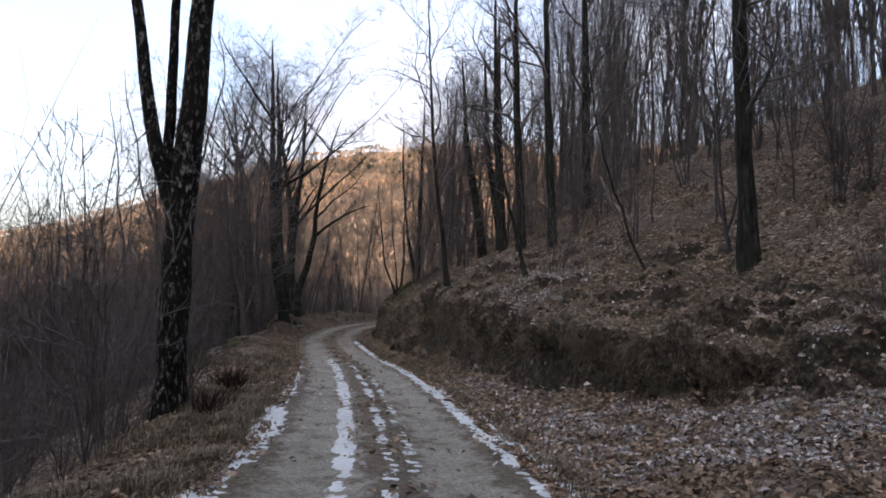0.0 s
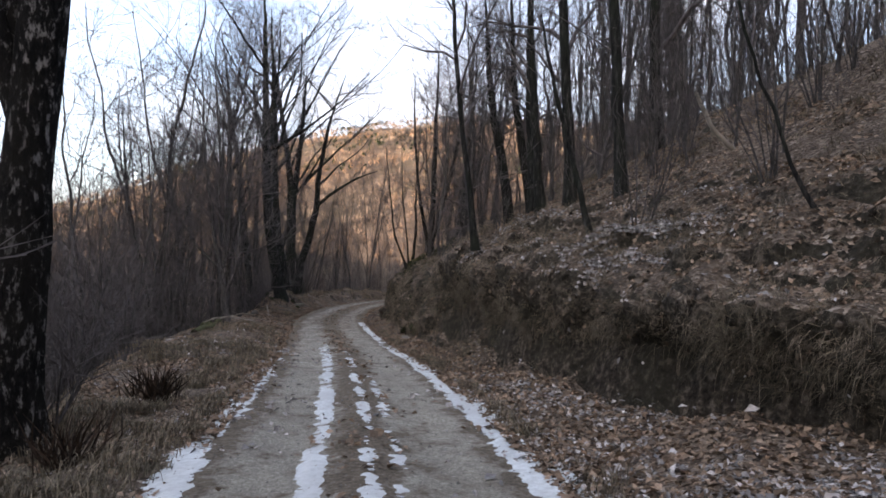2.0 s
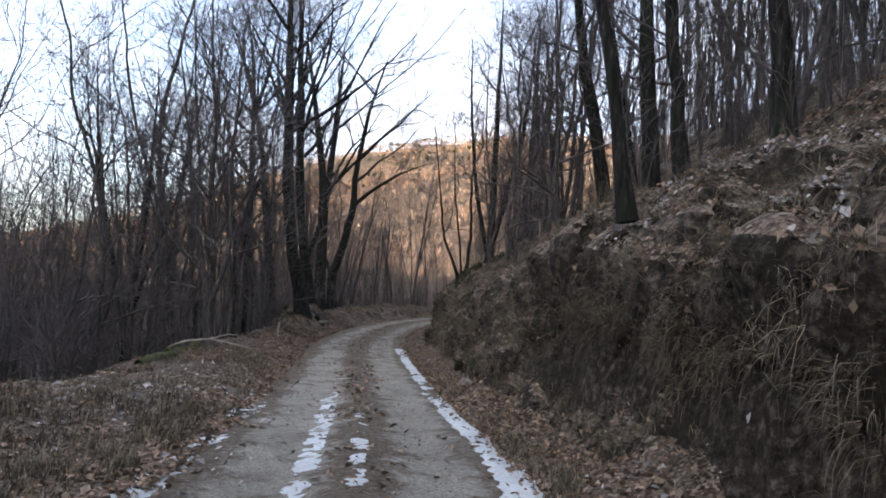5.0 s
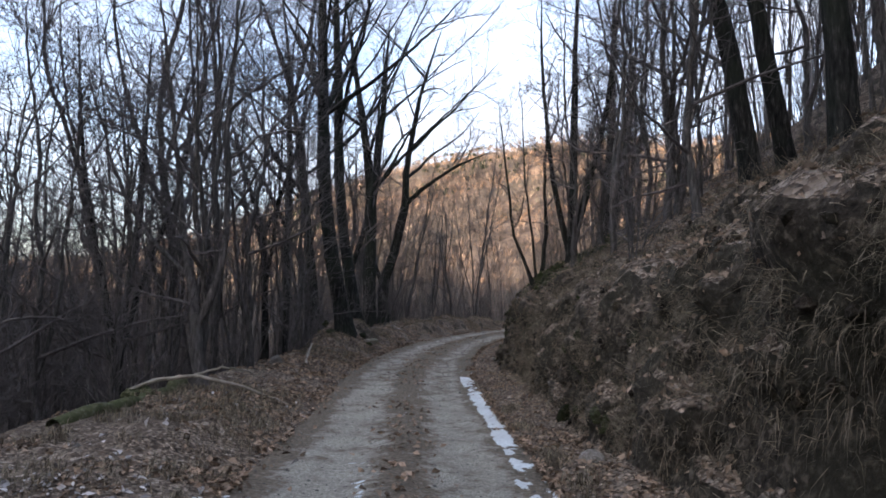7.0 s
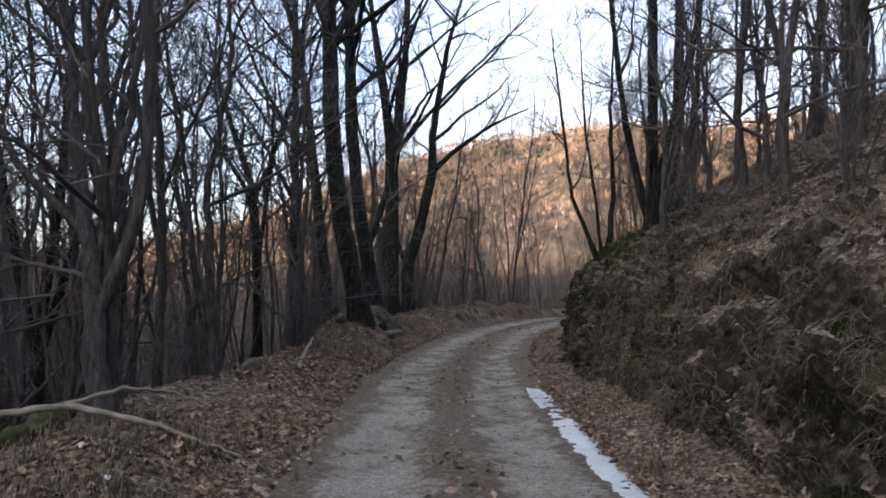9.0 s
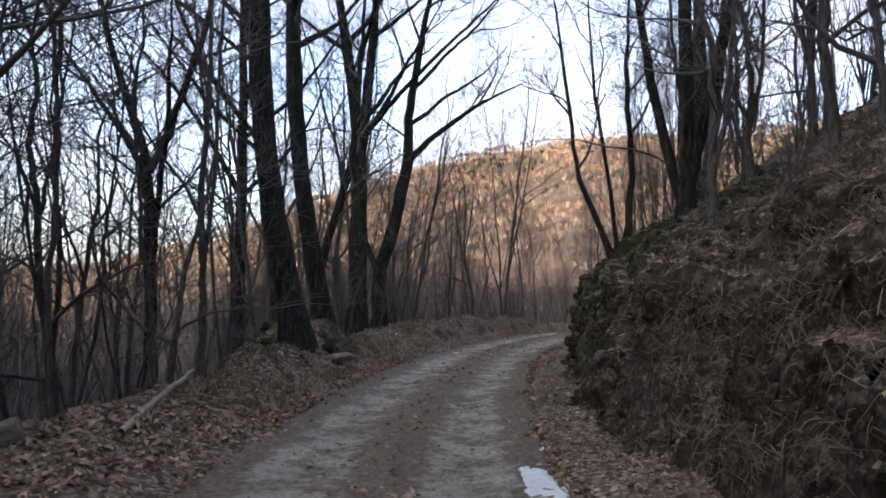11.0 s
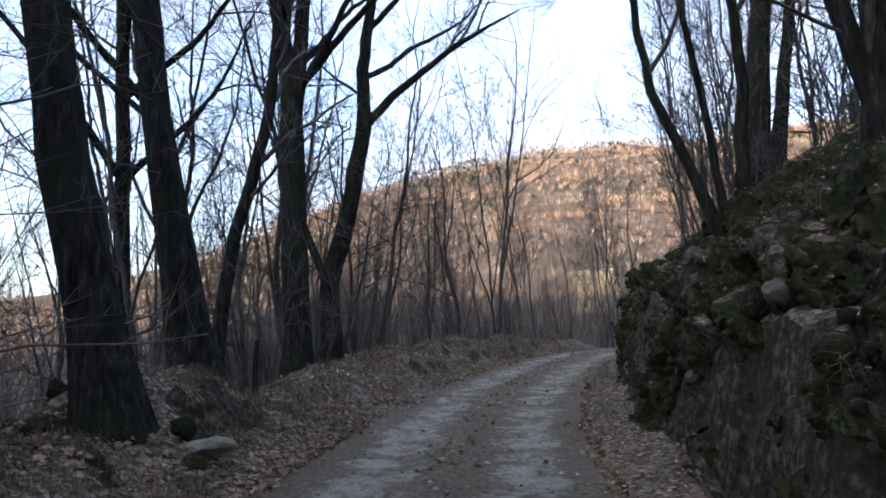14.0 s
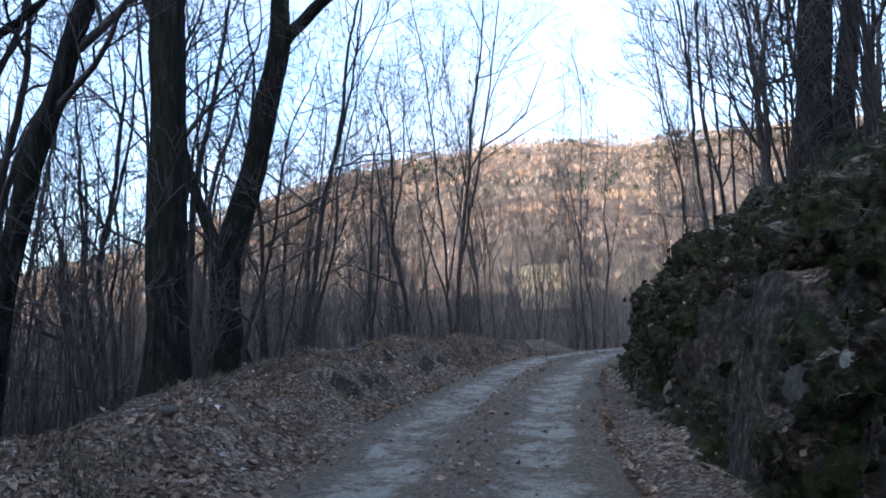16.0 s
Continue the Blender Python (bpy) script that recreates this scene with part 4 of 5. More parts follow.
def blade_shape(lo, hi, droop, wide=0.005):
    def shape(x, y, z):
        n = len(x)
        L = rs.uniform(lo, hi, n)
        a = rs.rand(n) * 6.28
        down = np.stack([centre(y) - x, 0 * x], 1)
        down /= np.abs(down).sum(1)[:, None] + 1e-6
        o = np.stack([np.cos(a), np.sin(a)], 1) * 0.6 + down * droop
        w = np.stack([-o[:, 1], o[:, 0], 0 * a], 1)
        w *= wide / (np.linalg.norm(w, axis=1)[:, None] + 1e-6)
        p0 = np.stack([x, y, z - 0.01], 1)
        stand, hang = 1.0 - droop, droop
        p1 = p0 + np.stack([o[:, 0] * 0.32, o[:, 1] * 0.32, 0.55 * stand + 0.16 * hang * rs.rand(n)], 1) * L[:, None]
        p2 = p1 + np.stack([o[:, 0] * (0.5 - 0.3 * hang), o[:, 1] * (0.5 - 0.3 * hang), 0.4 * stand - 0.85 * hang + 0 * a], 1) * L[:, None]
        q = np.stack([p0 - w, p0 + w, p1 - w, p1 + w, p2], 1)
        i = np.arange(n)[:, None] * 5
        return q, np.concatenate([i + np.array([[0, 1, 3]]), i + np.array([[0, 3, 2]]), i + np.array([[2, 3, 4]])])
    return shape


def tufts(n, ok, yr, orange, per=26, sigma=0.09):
    """Blade places gathered in tufts; orange gives the sideways place for each tuft's y."""
    m = n // per
    y = rs.uniform(*yr, m)
    x = centre(y) + orange(y, rs.rand(m))
    ok = wave(x + 11, y, 0.9) + 0.5 * wave(x, y + 4, 0.35) > 0.62
    x, y, m = x[ok], y[ok], int(ok.sum())
    x, y = np.repeat(x, per) + rs.normal(0, sigma, m * per), np.repeat(y, per) + rs.normal(0, sigma, m * per)
    return x, y, None


def on_bank(count, weight):
    """Places on the bank's sheet, with the way each faces."""
    w = weight(BY, BX - centre(BY) - HALF - base_of(BY), BN[..., 2]).ravel()
    w = np.maximum(w, 0)
    pick = rs.choice(w.size, count, p=w / w.sum())
    jit = rs.normal(0, 0.03, (count, 3)) * (1, 1, 0)
    return P_.reshape(-1, 3)[pick] + jit, BN.reshape(-1, 3)[pick]


def bank_leaves(count, weight, mat, label, size=1.0):
    c, nrm_ = on_bank(count, weight)
    n = len(c)
    N = nrm_ + rs.normal(0, 0.45, (n, 3))
    N /= np.linalg.norm(N, axis=1)[:, None]
    t = rs.normal(0, 1, (n, 3))
    t -= N * (t * N).sum(1)[:, None]
    t /= np.linalg.norm(t, axis=1)[:, None]
    s_ = np.cross(N, t)
    L = (0.018 + 0.042 * rs.rand(n) ** 1.8)[:, None] * size * np.where(c[:, 1:2] > 28, 0.65, 1.0)
    W = L * rs.uniform(0.5, 0.75, n)[:, None]
    fold = rs.uniform(0.1, 0.8, n)[:, None] * W * N
    c = c + nrm_ * rs.uniform(0.004, 0.03, n)[:, None]
    q = np.stack([c - t * L, c + s_ * W + fold, c + t * L, c - s_ * W + fold], 1)
    i = np.arange(n)[:, None] * 4
    fc = np.concatenate([i + np.array([[0, 1, 2]]), i + np.array([[0, 2, 3]])])
    return tagged(mesh_object("bank_leaves", q.reshape(-1, 3).tolist(), fc.tolist(), mat, smooth=False), label, "leaves", kind="stuff")


bank_leaves(60000, lambda y, d, up: (np.clip(up - 0.2, 0.0, 1) ** 2.2 + 0.035) * (1 - 0.75 * step((y - 31) / 8)) * (0.6 + wave(BY, BS, 0.7)), M_LEAF, "brown fallen leaves caught on the bank")


def bank_clods(count, weight, lo, hi, mat, label, category):
    """Lumps of earth or moss stuck to the bank's face."""
    c, nrm_ = on_bank(count, weight)
    r = (lo + (hi - lo) * rs.rand(count) ** 2)[:, None, None]
    t = np.cross(nrm_, rs.normal(0, 1, (count, 3)))
    t /= np.linalg.norm(t, axis=1)[:, None]
    b = np.cross(nrm_, t)
    a = np.arange(5) * 1.257
    jag = rs.uniform(0.65, 1.25, (count, 5, 1))
    rim = (np.cos(a)[None, :, None] * t[:, None] + np.sin(a)[None, :, None] * b[:, None]) * jag
    rim2 = rim * 0.62 + nrm_[:, None] * rs.uniform(0.35, 0.7, (count, 5, 1))
    top = nrm_[:, None] * rs.uniform(0.55, 0.95, (count, 1, 1)) + rs.normal(0, 0.15, (count, 1, 3))
    q = c[:, None] - nrm_[:, None] * 0.01 + np.concatenate([rim, rim2, top], 1) * r
    i = np.arange(count)[:, None] * 11
    tri = [f for k in range(5) for f in ((k, (k + 1) % 5, 5 + (k + 1) % 5), (k, 5 + (k + 1) % 5, 5 + k), (5 + k, 5 + (k + 1) % 5, 10))]
    fc = np.concatenate([i + np.array([f]) for f in tri])
    return tagged(mesh_object("bank_clods", q.reshape(-1, 3).tolist(), fc.tolist(), mat, smooth=mat is M_MOSSLUMP), label, category, kind="stuff")


M_CLOD = varied("clods_of_soil", 14.0, 1.2, [(0.36, (0.015, 0.0125, 0.01)), (0.52, (0.065, 0.0525, 0.04125)), (0.70, (0.2125, 0.1812, 0.1438))], (0.04375, 0.04, 0.025), bumps=(1.0, 0.05), by="island")
M_MOSSLUMP = varied("lumps_of_moss", 16.0, 1.4, [(0.36, (0.012, 0.014, 0.006)), (0.52, (0.042, 0.048, 0.018)), (0.70, (0.11, 0.115, 0.06))], (0.05, 0.045, 0.02), bumps=(1.0, 0.05), by="island")
bank_clods(6400, lambda y, d, up: ((y > 8) & (y < 62) & (d > -0.1) & (d < 2.2)) * np.clip(1.02 - up, 0.02, 1) * (0.35 + 0.65 * (y > 32)), 0.02, 0.085, M_CLOD, "dark clods of earth on the bank's face", "clods")
bank_clods(3400, lambda y, d, up: ((y > 37) & (y < 58) & (d > -0.1) & (d < 1.3)) * np.clip(1.0 - up, 0.02, 1) * np.clip(wave(BY + 5, BS, 0.6) - 0.3, 0, 1), 0.02, 0.08, M_MOSSLUMP, "lumps of dark green moss on the rocky bank", "moss")


def bank_tufts(count, per, weight, lo, hi, wide, label, fall, loose=0.42, sigma=0.035, steps=3, mat=None):
    """Tufts whose blades spring from the bank, curve over and hang."""
    c, nrm_ = on_bank(count, weight)
    n = count * per
    c, nrm_ = np.repeat(c, per, 0) + rs.normal(0, sigma, (n, 3)), np.repeat(nrm_, per, 0)
    c = c - nrm_ * 0.02
    L = (np.repeat(rs.uniform(lo, hi, count), per) * rs.uniform(0.4, 1.15, n))[:, None]
    way = nrm_ * 0.55 + rs.normal(0, loose, (n, 3)) + np.repeat(rs.normal(0, 0.2, (count, 3)), per, 0) + np.array((0, 0, 0.15))
    way /= np.linalg.norm(way, axis=1)[:, None]
    w = np.cross(way, rs.normal(0, 1, (n, 3)))
    w *= wide / (np.linalg.norm(w, axis=1)[:, None] + 1e-6)
    drop = (fall * rs.uniform(0.5, 1.3, n) / steps)[:, None]
    p, rows = c, []
    for k in range(steps):
        rows += [p - w * (1 - 0.25 * k), p + w * (1 - 0.25 * k)]
        p = p + way * L / steps
        way = way + np.array((0, 0, -1.0)) * drop * (1 + k) + rs.normal(0, 0.08, (n, 3))
        way /= np.linalg.norm(way, axis=1)[:, None]
    q = np.stack(rows + [p], 1)
    m = 2 * steps + 1
    i = np.arange(n)[:, None] * m
    tri = [f for k in range(steps - 1) for f in ((2 * k, 2 * k + 1, 2 * k + 3), (2 * k, 2 * k + 3, 2 * k + 2))] + [(m - 3, m - 2, m - 1)]
    fc = np.concatenate([i + np.array([f]) for f in tri])
    return tagged(mesh_object("bank_grass", q.reshape(-1, 3).tolist(), fc.tolist(), mat or M_STRAW, smooth=False), label, "grass", kind="stuff")


clump = np.clip(wave(BY * 1.0 + 61, BS * 1.4, 0.5) - 0.4, 0, 1) * (0.3 + wave(BY + 15, BS, 0.22))
bank_tufts(1150, 14, lambda y, d, up: ((y > 8) & (y < 35) & (d > 0.1) & (d < 2.0)) * (0.012 + clump) * (0.4 + np.maximum(swell, 0)) * (1.0 - 0.5 * up), 0.22, 0.6, 0.0026, "dead straw-coloured grass hanging over the bank", 3.6, 0.26, 0.08)
bank_tufts(170, 40, lambda y, d, up: ((y > 9) & (y < 32) & (d > 0.15) & (d < 1.3)) * (0.05 + np.maximum(swell, 0)) * (1.0 - 0.6 * up), 0.25, 0.5, 0.0022, "pale tufts of long dead grass hanging from the bank", 4.5, 0.16, 0.05, 3, M_PALESTRAW)
bank_tufts(1000, 12, lambda y, d, up: ((y > 17) & (y < 35) & (d > -0.05) & (d < 2.4)) * (0.15 + clump) * (1.15 - 0.6 * up), 0.18, 0.45, 0.003, "matted straw hanging in curtains from the bank", 4.2, 0.24, 0.06)
bank_tufts(520, 14, lambda y, d, up: ((y > 7) & (y < 24) & (d > -0.1) & (d < 0.9)) * (rel < 0.75) * np.clip(1.0 - up, 0, 1), 0.2, 0.5, 0.0028, "dead grass and roots hanging in the hollow of the bank", 4.5, 0.22, 0.07)
bank_tufts(2000, 9, lambda y, d, up: ((y > 7) & (y < 40) & (d > 0.0) & (d < 3.2)) * (0.25 + np.maximum(swell, 0)), 0.06, 0.22, 0.003, "short matted dead grass on the bank", 1.0, 0.5, 0.06, 2)
bank_tufts(1300, 8, lambda y, d, up: ((y > 33) & (y < 62) & (d > 0.0) & (d < 2.6)) * (0.02 + clump), 0.06, 0.24, 0.0028, "sparse dead grass on the rocky bank", 1.8, 0.4, 0.06, 2)
bank_tufts(1800, 7, lambda y, d, up: ((y > 32) & (y < 60) & (d > -0.1) & (d < 2.2)) * np.clip(1.1 - up, 0.1, 1), 0.04, 0.13, 0.005, "short dark moss and withered fern on the rocky bank", 1.6, 0.5, 0.05, 2, M_MOSSLUMP)
bank_tufts(700, 14, lambda y, d, up: (d > 1.2) * up + 0.02, 0.1, 0.28, 0.0018, "thin dead grass along the top of the bank", 0.6, 0.42, 0.04, 2)
scatter("slope_grass", M_STRAW, "thin dead grass on the leafy slope", "grass", 20000,
        lambda n: tufts(n, None, (2, 60), lambda y, q: HALF + BANK_TOP + q * 5.0), blade_shape(0.15, 0.4, 0.4))
scatter("berm_grass", M_STRAW, "thin dead grass along the leafy berm", "grass", 26000,
        lambda n: tufts(n, None, (36, 63), lambda y, q: -HALF - 0.35 - q * shoulder_of(y)), blade_shape(0.08, 0.26, 0.2, 0.003))
scatter("verge_grass", M_STRAW, "short dead grass on the lane's verge", "grass", 30000,
        lambda n: tufts(n, None, (2, 30), lambda y, q: np.where(q < 0.8, -HALF - 0.15 - q / 0.8 * shoulder_of(y), HALF + 0.12 + (q - 0.8) * 0.8)), blade_shape(0.08, 0.26, 0.2, 0.004))


scatter("tall_verge_grass", M_STRAW, "tall brown dead grass on the lane's verge", "grass", 17000,
        lambda n: tufts(n, None, (2, 22), lambda y, q: -HALF - 0.25 - q * (shoulder_of(y) + 0.5)), blade_shape(0.16, 0.42, 0.25, 0.0045))


def snow_patch(name, label, ur, yr, mask, cell=0.032):
    """A thin sheet of snow where mask is above 0, thicker inside."""
    us, ys = np.arange(*ur, cell), np.arange(*yr, cell * 1.4)
    U, Y = np.meshgrid(us, ys)
    X = U + centre(Y)
    m = mask(U, Y) - 0.5 * (wave(X * 1.3 + 3, Y * 0.8 + X * 0.4, 0.31) - 0.5) - 0.42 * (wave(X + Y * 0.3, Y - X * 0.3, 0.12) - 0.5) - 0.4 * (wave(X - Y * 0.4, Y, 0.055) - 0.5) - 0.4 * (wave(X, Y, 1.4) - 0.5)
    Zr, Zl = road_surface(U, Y), land(X, Y)
    Z = np.where(np.abs(U) < HALF - 0.05, Zr, np.maximum(Zl, np.where(np.abs(U) < HALF + 0.2, Zr - 0.03, -99))) + np.clip(m, -0.25, 0.5) * 0.028 + 0.003
    keep = (m > -0.2)
    cell_ok = keep[:-1, :-1] | keep[1:, 1:]
    n = len(us)
    i = (np.arange(len(ys) - 1)[:, None] * n + np.arange(n - 1)[None])[cell_ok]
    faces = np.stack([i, i + 1, i + n + 1, i + n], -1)
    used = np.unique(faces)
    back = np.zeros(U.size, int)
    back[used] = np.arange(len(used))
    ob = mesh_object(name, np.stack([X, Y, Z], -1).reshape(-1, 3)[used].tolist(), back[faces].tolist(), M_SNOW)
    return tagged(ob, label, "snow", kind="stuff")


def band(u0, half, y0, y1, soft=3.0, gain=1.0):
    return lambda U, Y: gain * np.minimum(1 - ((U - u0) / half) ** 2, np.minimum(np.clip((Y - y0) / soft, -1, 1), np.clip((y1 - Y) / soft, -1, 1))) - 0.15


snow_patch("snow_strip", "strip of old snow along the lane's edge", (1.15, 2.1), (3, 25.5), lambda U, Y: band(1.60 - 0.012 * (Y - 10), 0.21 - 0.005 * (Y - 10), 2, 25, 3, 0.5)(U, Y))
snow_patch("snow_strip", "thin strip of snow at the foot of the bank", (1.2, 1.8), (25, 36), band(1.44, 0.12, 25, 33, 2, 0.34))
snow_patch("snow_strip", "strip of packed snow beside the wheel rut", (-0.8, -0.1), (4, 27), lambda U, Y: band(-0.45, 0.11, 3, 22, 5, 0.32)(U, Y))
snow_patch("snow_strip", "narrow broken line of snow on the lane's crown", (-0.2, 0.5), (4, 22), lambda U, Y: band(0.06, 0.06, 6, 19, 4, 0.13)(U, Y))
snow_patch("snow_strip", "short faint line of snow on the lane", (0.2, 0.5), (6, 17), lambda U, Y: band(0.34, 0.045, 9, 16, 3, 0.06)(U, Y))
snow_patch("snow_strip", "broken snow along the lane's outer edge", (-2.3, -1.2), (4, 24), lambda U, Y: band(-1.58, 0.13, 3, 20, 4, 0.12)(U, Y))


def frosted(spots):
    """Places of frosted leaves: gathered about spots of (sideways place, y, reach, count)."""
    def pick(n):
        xs, ys = [], []
        for u, y, r, k in spots:
            yy = rs.normal(y, r, k)
            uu = rs.normal(u, r * 0.6, k)
            ok = wave(uu, yy, 0.5) > 0.5
            xs.append(uu[ok] + centre(yy[ok]))
            ys.append(yy[ok])
        return np.concatenate(xs), np.concatenate(ys), None
    return pick


M_FROST = varied("frosted_leaves", 25.0, 3.0, [(0.3, (0.26, 0.255, 0.25)), (0.6, (0.6, 0.6, 0.61))], (0.35, 0.32, 0.3), 0.7, (0.4, 0.01), by="island")
scatter("frosted_leaves", M_FROST, "leaves white with frost and thin snow", "leaves", 0, frosted(
    [(3.6, 3.4, 0.8, 400), (7.6, 7.5, 1.6, 500), (-3.2, 22.0, 1.2, 900), (-2.4, 20.0, 1.4, 700),
     (-2.3, 14.0, 2.0, 900), (1.72, 12.0, 3.0, 500), (-3.6, 47.0, 1.4, 500), (-3.9, 53.0, 1.8, 600), (-2.7, 28.0, 1.0, 260)]), leaf_shape)


def frost_on_bank(y, d, up):
    o = BX - centre(BY) - HALF
    spots = ((2.9, 15.8, 1.0, 1.0), (2.7, 18.0, 0.8, 0.6), (2.2, 19.8, 0.7, 0.4), (1.8, 6.5, 1.4, 0.12), (3.2, 8.0, 1.5, 0.16), (1.2, 9.5, 1.3, 0.1), (0.4, 14, 2.5, 0.08))
    w = sum(g * np.exp(-((o - a) / r) ** 2 - ((y - b) / r) ** 2) for a, b, r, g in spots)
    return w * np.clip(up, 0, 1) ** 3 * (wave(BY, BS, 0.4) > 0.45) + 1e-9


bank_leaves(22000, frost_on_bank, M_FROST, "leaves on the bank white with frost", 0.85)


def stone_mesh(seed, squash=(1, 1, 0.7), rough=0.22, detail=3):
    r = np.random.RandomState(seed)
    bm = bmesh.new()
    bmesh.ops.create_icosphere(bm, subdivisions=detail, radius=1)
    cuts = [Vector(r.normal(0, 1, 3)).normalized() for _ in range(11)]
    off = [r.uniform(0.45, 0.8) for _ in cuts]
    for v in bm.verts:
        p = v.co.copy()
        for c, o in zip(cuts, off):
            d = p.dot(c) - o
            if d > 0:
                p -= c * d * 0.97
        p *= 1 + 0.5 * rough * noise.noise(p * 1.7 + Vector((seed, 0, 0))) + 0.06 * noise.noise(p * 6)
        v.co = (p.x * squash[0], p.y * squash[1], p.z * squash[2])
    me = bpy.data.meshes.new("stone")
    bm.to_mesh(me)
    bm.free()
    return me


STONES = [stone_mesh(k, s) for k, s in enumerate([(1, 0.8, 0.6), (1, 0.9, 0.8), (1, 0.6, 0.35), (0.8, 1, 0.9), (1, 0.7, 0.5)])]


def stone(x, y, size, kind, mat, label, name="stone", lift=0.1, turn=0.0, group="", tilt=0.0):
    me = STONES[kind].copy()
    me.materials.clear()
    me.materials.append(mat)
    ob = new(name, me)
    ob.matrix_basis = pose(x, y, float(land(x, y)) + lift * size, tilt, 0, turn) @ Matrix.Scale(size, 4)
    return tagged(ob, label, "stone", group)

M_CHALK = varied("pale_limestone", 8.0, 2.0, [(0.3, (0.16, 0.155, 0.13)), (0.6, (0.42, 0.41, 0.38))], (0.12, 0.13, 0.08), 0.85, (0.5, 0.02))
stone(-8.92, 41.2, 0.34, 2, M_CHALK, "pale flat limestone block at the foot of the large trees", lift=0.22, turn=20)
stone(-8.75, 32.8, 0.24, 1, M_STONE, "pale round stone on the lane's edge", lift=0.4)
stone(-9.3, 54.0, 0.22, 2, M_STONE, "pale stone on the leafy berm", lift=0.3, turn=40, group="stones on the berm")
stone(-10.4, 49.2, 0.24, 2, M_STONE, "flat pale stone on the leafy berm", lift=0.25, turn=10, group="stones on the berm")
stone(-9.9, 47.2, 0.15, 4, M_STONE, "small pale stone on the leafy berm", lift=0.3, turn=70, group="stones on the berm")
for k in range(10):
    a = k * 0.9
    stone(-9.6 + 0.75 * math.cos(a) - 0.1 * k, 41.0 + 0.45 * math.sin(a), 0.16 + 0.05 * (k % 3), k % 5, M_MOSS, "mossy stone at the foot of the large trees", lift=0.15, turn=40 * k, group="mossy stones")
CRAGS = [stone_mesh(20 + k, s, detail=2) for k, s in enumerate([(1, 0.8, 0.9), (0.7, 0.8, 1.0), (0.9, 0.6, 1.1), (1, 1, 0.8)])]
rock_at, rock_way = on_bank(190, lambda y, d, up: (((y > 38.5) & (y < 53)) * 1.0 + ((y > 26) & (y < 30)) * 0.35) * ((d > -0.1) & (d < 0.7)) * np.clip(1.05 - up, 0, 1) ** 3)
for k in range(190):
    me = CRAGS[k % 4].copy()
    me.materials.clear()
    me.materials.append(M_STONE if k % 7 == 2 else M_MOSS)
    ob = new("rock", me)
    s = rng.uniform(0.08, 0.24)
    ob.matrix_basis = pose(*(rock_at[k] - rock_way[k] * s * 0.5), rng.normal(0, 20), rng.normal(0, 20), rng.rand() * 360) @ Matrix.Scale(s, 4)
    tagged(ob, "bare grey rock set in the bank" if k % 7 == 2 else "mossy rock set in the bank", "rock", "rocks in the bank")
stone(-8.8, 27.85, 0.34, 4, M_MOSS, "mossy rock under a fallen branch", "rock", 0.15, 30)


def in_bank(y, z, size, kind, mat, label, turn):
    """A rock set in the bank's face at the given height."""
    flat, way = P_.reshape(-1, 3), BN.reshape(-1, 3)
    k = int(np.argmin((flat[:, 1] - y) ** 2 + (flat[:, 2] - z) ** 2))
    me = CRAGS[kind].copy()
    me.materials.clear()
    me.materials.append(mat)
    ob = new("rock", me)
    ob.matrix_basis = pose(*(flat[k] - way[k] * size * 0.45), 8, -6, turn) @ Matrix.Scale(size, 4)
    return tagged(ob, label, "rock", "rocks in the bank")


in_bank(44.7, 1.1, 0.3, 1, M_STONE, "tall grey rock slab standing in the mossy bank", 20)
in_bank(45.2, 0.85, 0.22, 2, M_STONE, "tall grey rock slab standing in the mossy bank", 80)
in_bank(44.4, 1.3, 0.1, 0, M_CHALK, "small white stone in the mossy bank", 50)
in_bank(38.4, 1.45, 0.13, 0, M_CHALK, "small white stone in the mossy bank", 10)
in_bank(36.0, 1.3, 0.22, 1, M_STONE, "grey rock bulging from the bank", 200)
in_bank(38.9, 1.0, 0.18, 2, M_STONE, "grey rock bulging from the bank", 250)
stone(-4.1, 38.45, 0.085, 0, M_CHALK, "small white block at the foot of the bank", lift=0.35, turn=15)
stone(-1.75, 25.4, 0.16, 1, M_STONE, "pale stone at the foot of the bank", lift=0.3, turn=60)


M_STEM = varied("dry_bramble_stems", 20.0, 2.0, [(0.3, (0.11, 0.088, 0.07)), (0.7, (0.26, 0.22, 0.18))], (0.15, 0.12, 0.09), 0.85, (0.3, 0.01))


def bramble(seed, y, z, label):
    """Thin bare stems that arch out of the bank and hang."""
    r = np.random.RandomState(seed)
    flat, way = P_.reshape(-1, 3), BN.reshape(-1, 3)
    ob = new("bramble")
    k = int(np.argmin((flat[:, 1] - y) ** 2 + (flat[:, 2] - z) ** 2))
    ob.matrix_basis = pose(*flat[k])
    for _ in range(6):
        line = bend(r, r.normal(0, 0.12, 3), way[k] * 0.45 + r.normal(0, 0.45, 3) + np.array((0, -0.2, 0.3)), r.uniform(0.5, 1.1), 8, 0.1, -0.16)
        for _ in range(3):
            a = line[r.randint(2, 7)]
            tb = Tubes()
            tb.add(bend(r, a, r.normal(0, 0.6, 3) + np.array((0, 0, 0.2)), r.uniform(0.15, 0.35), 3, 0.15, -0.1), np.linspace(0.0024, 0.0012, 4), 3)
            mesh_object("twig", tb.v, tb.f, M_STEM, ob)
        tb = Tubes()
        tb.add(line, np.linspace(0.0042, 0.002, 9), 4)
        mesh_object("stem", tb.v, tb.f, M_STEM, ob)
    return tagged(ob, label, "bramble", "brambles on the bank")


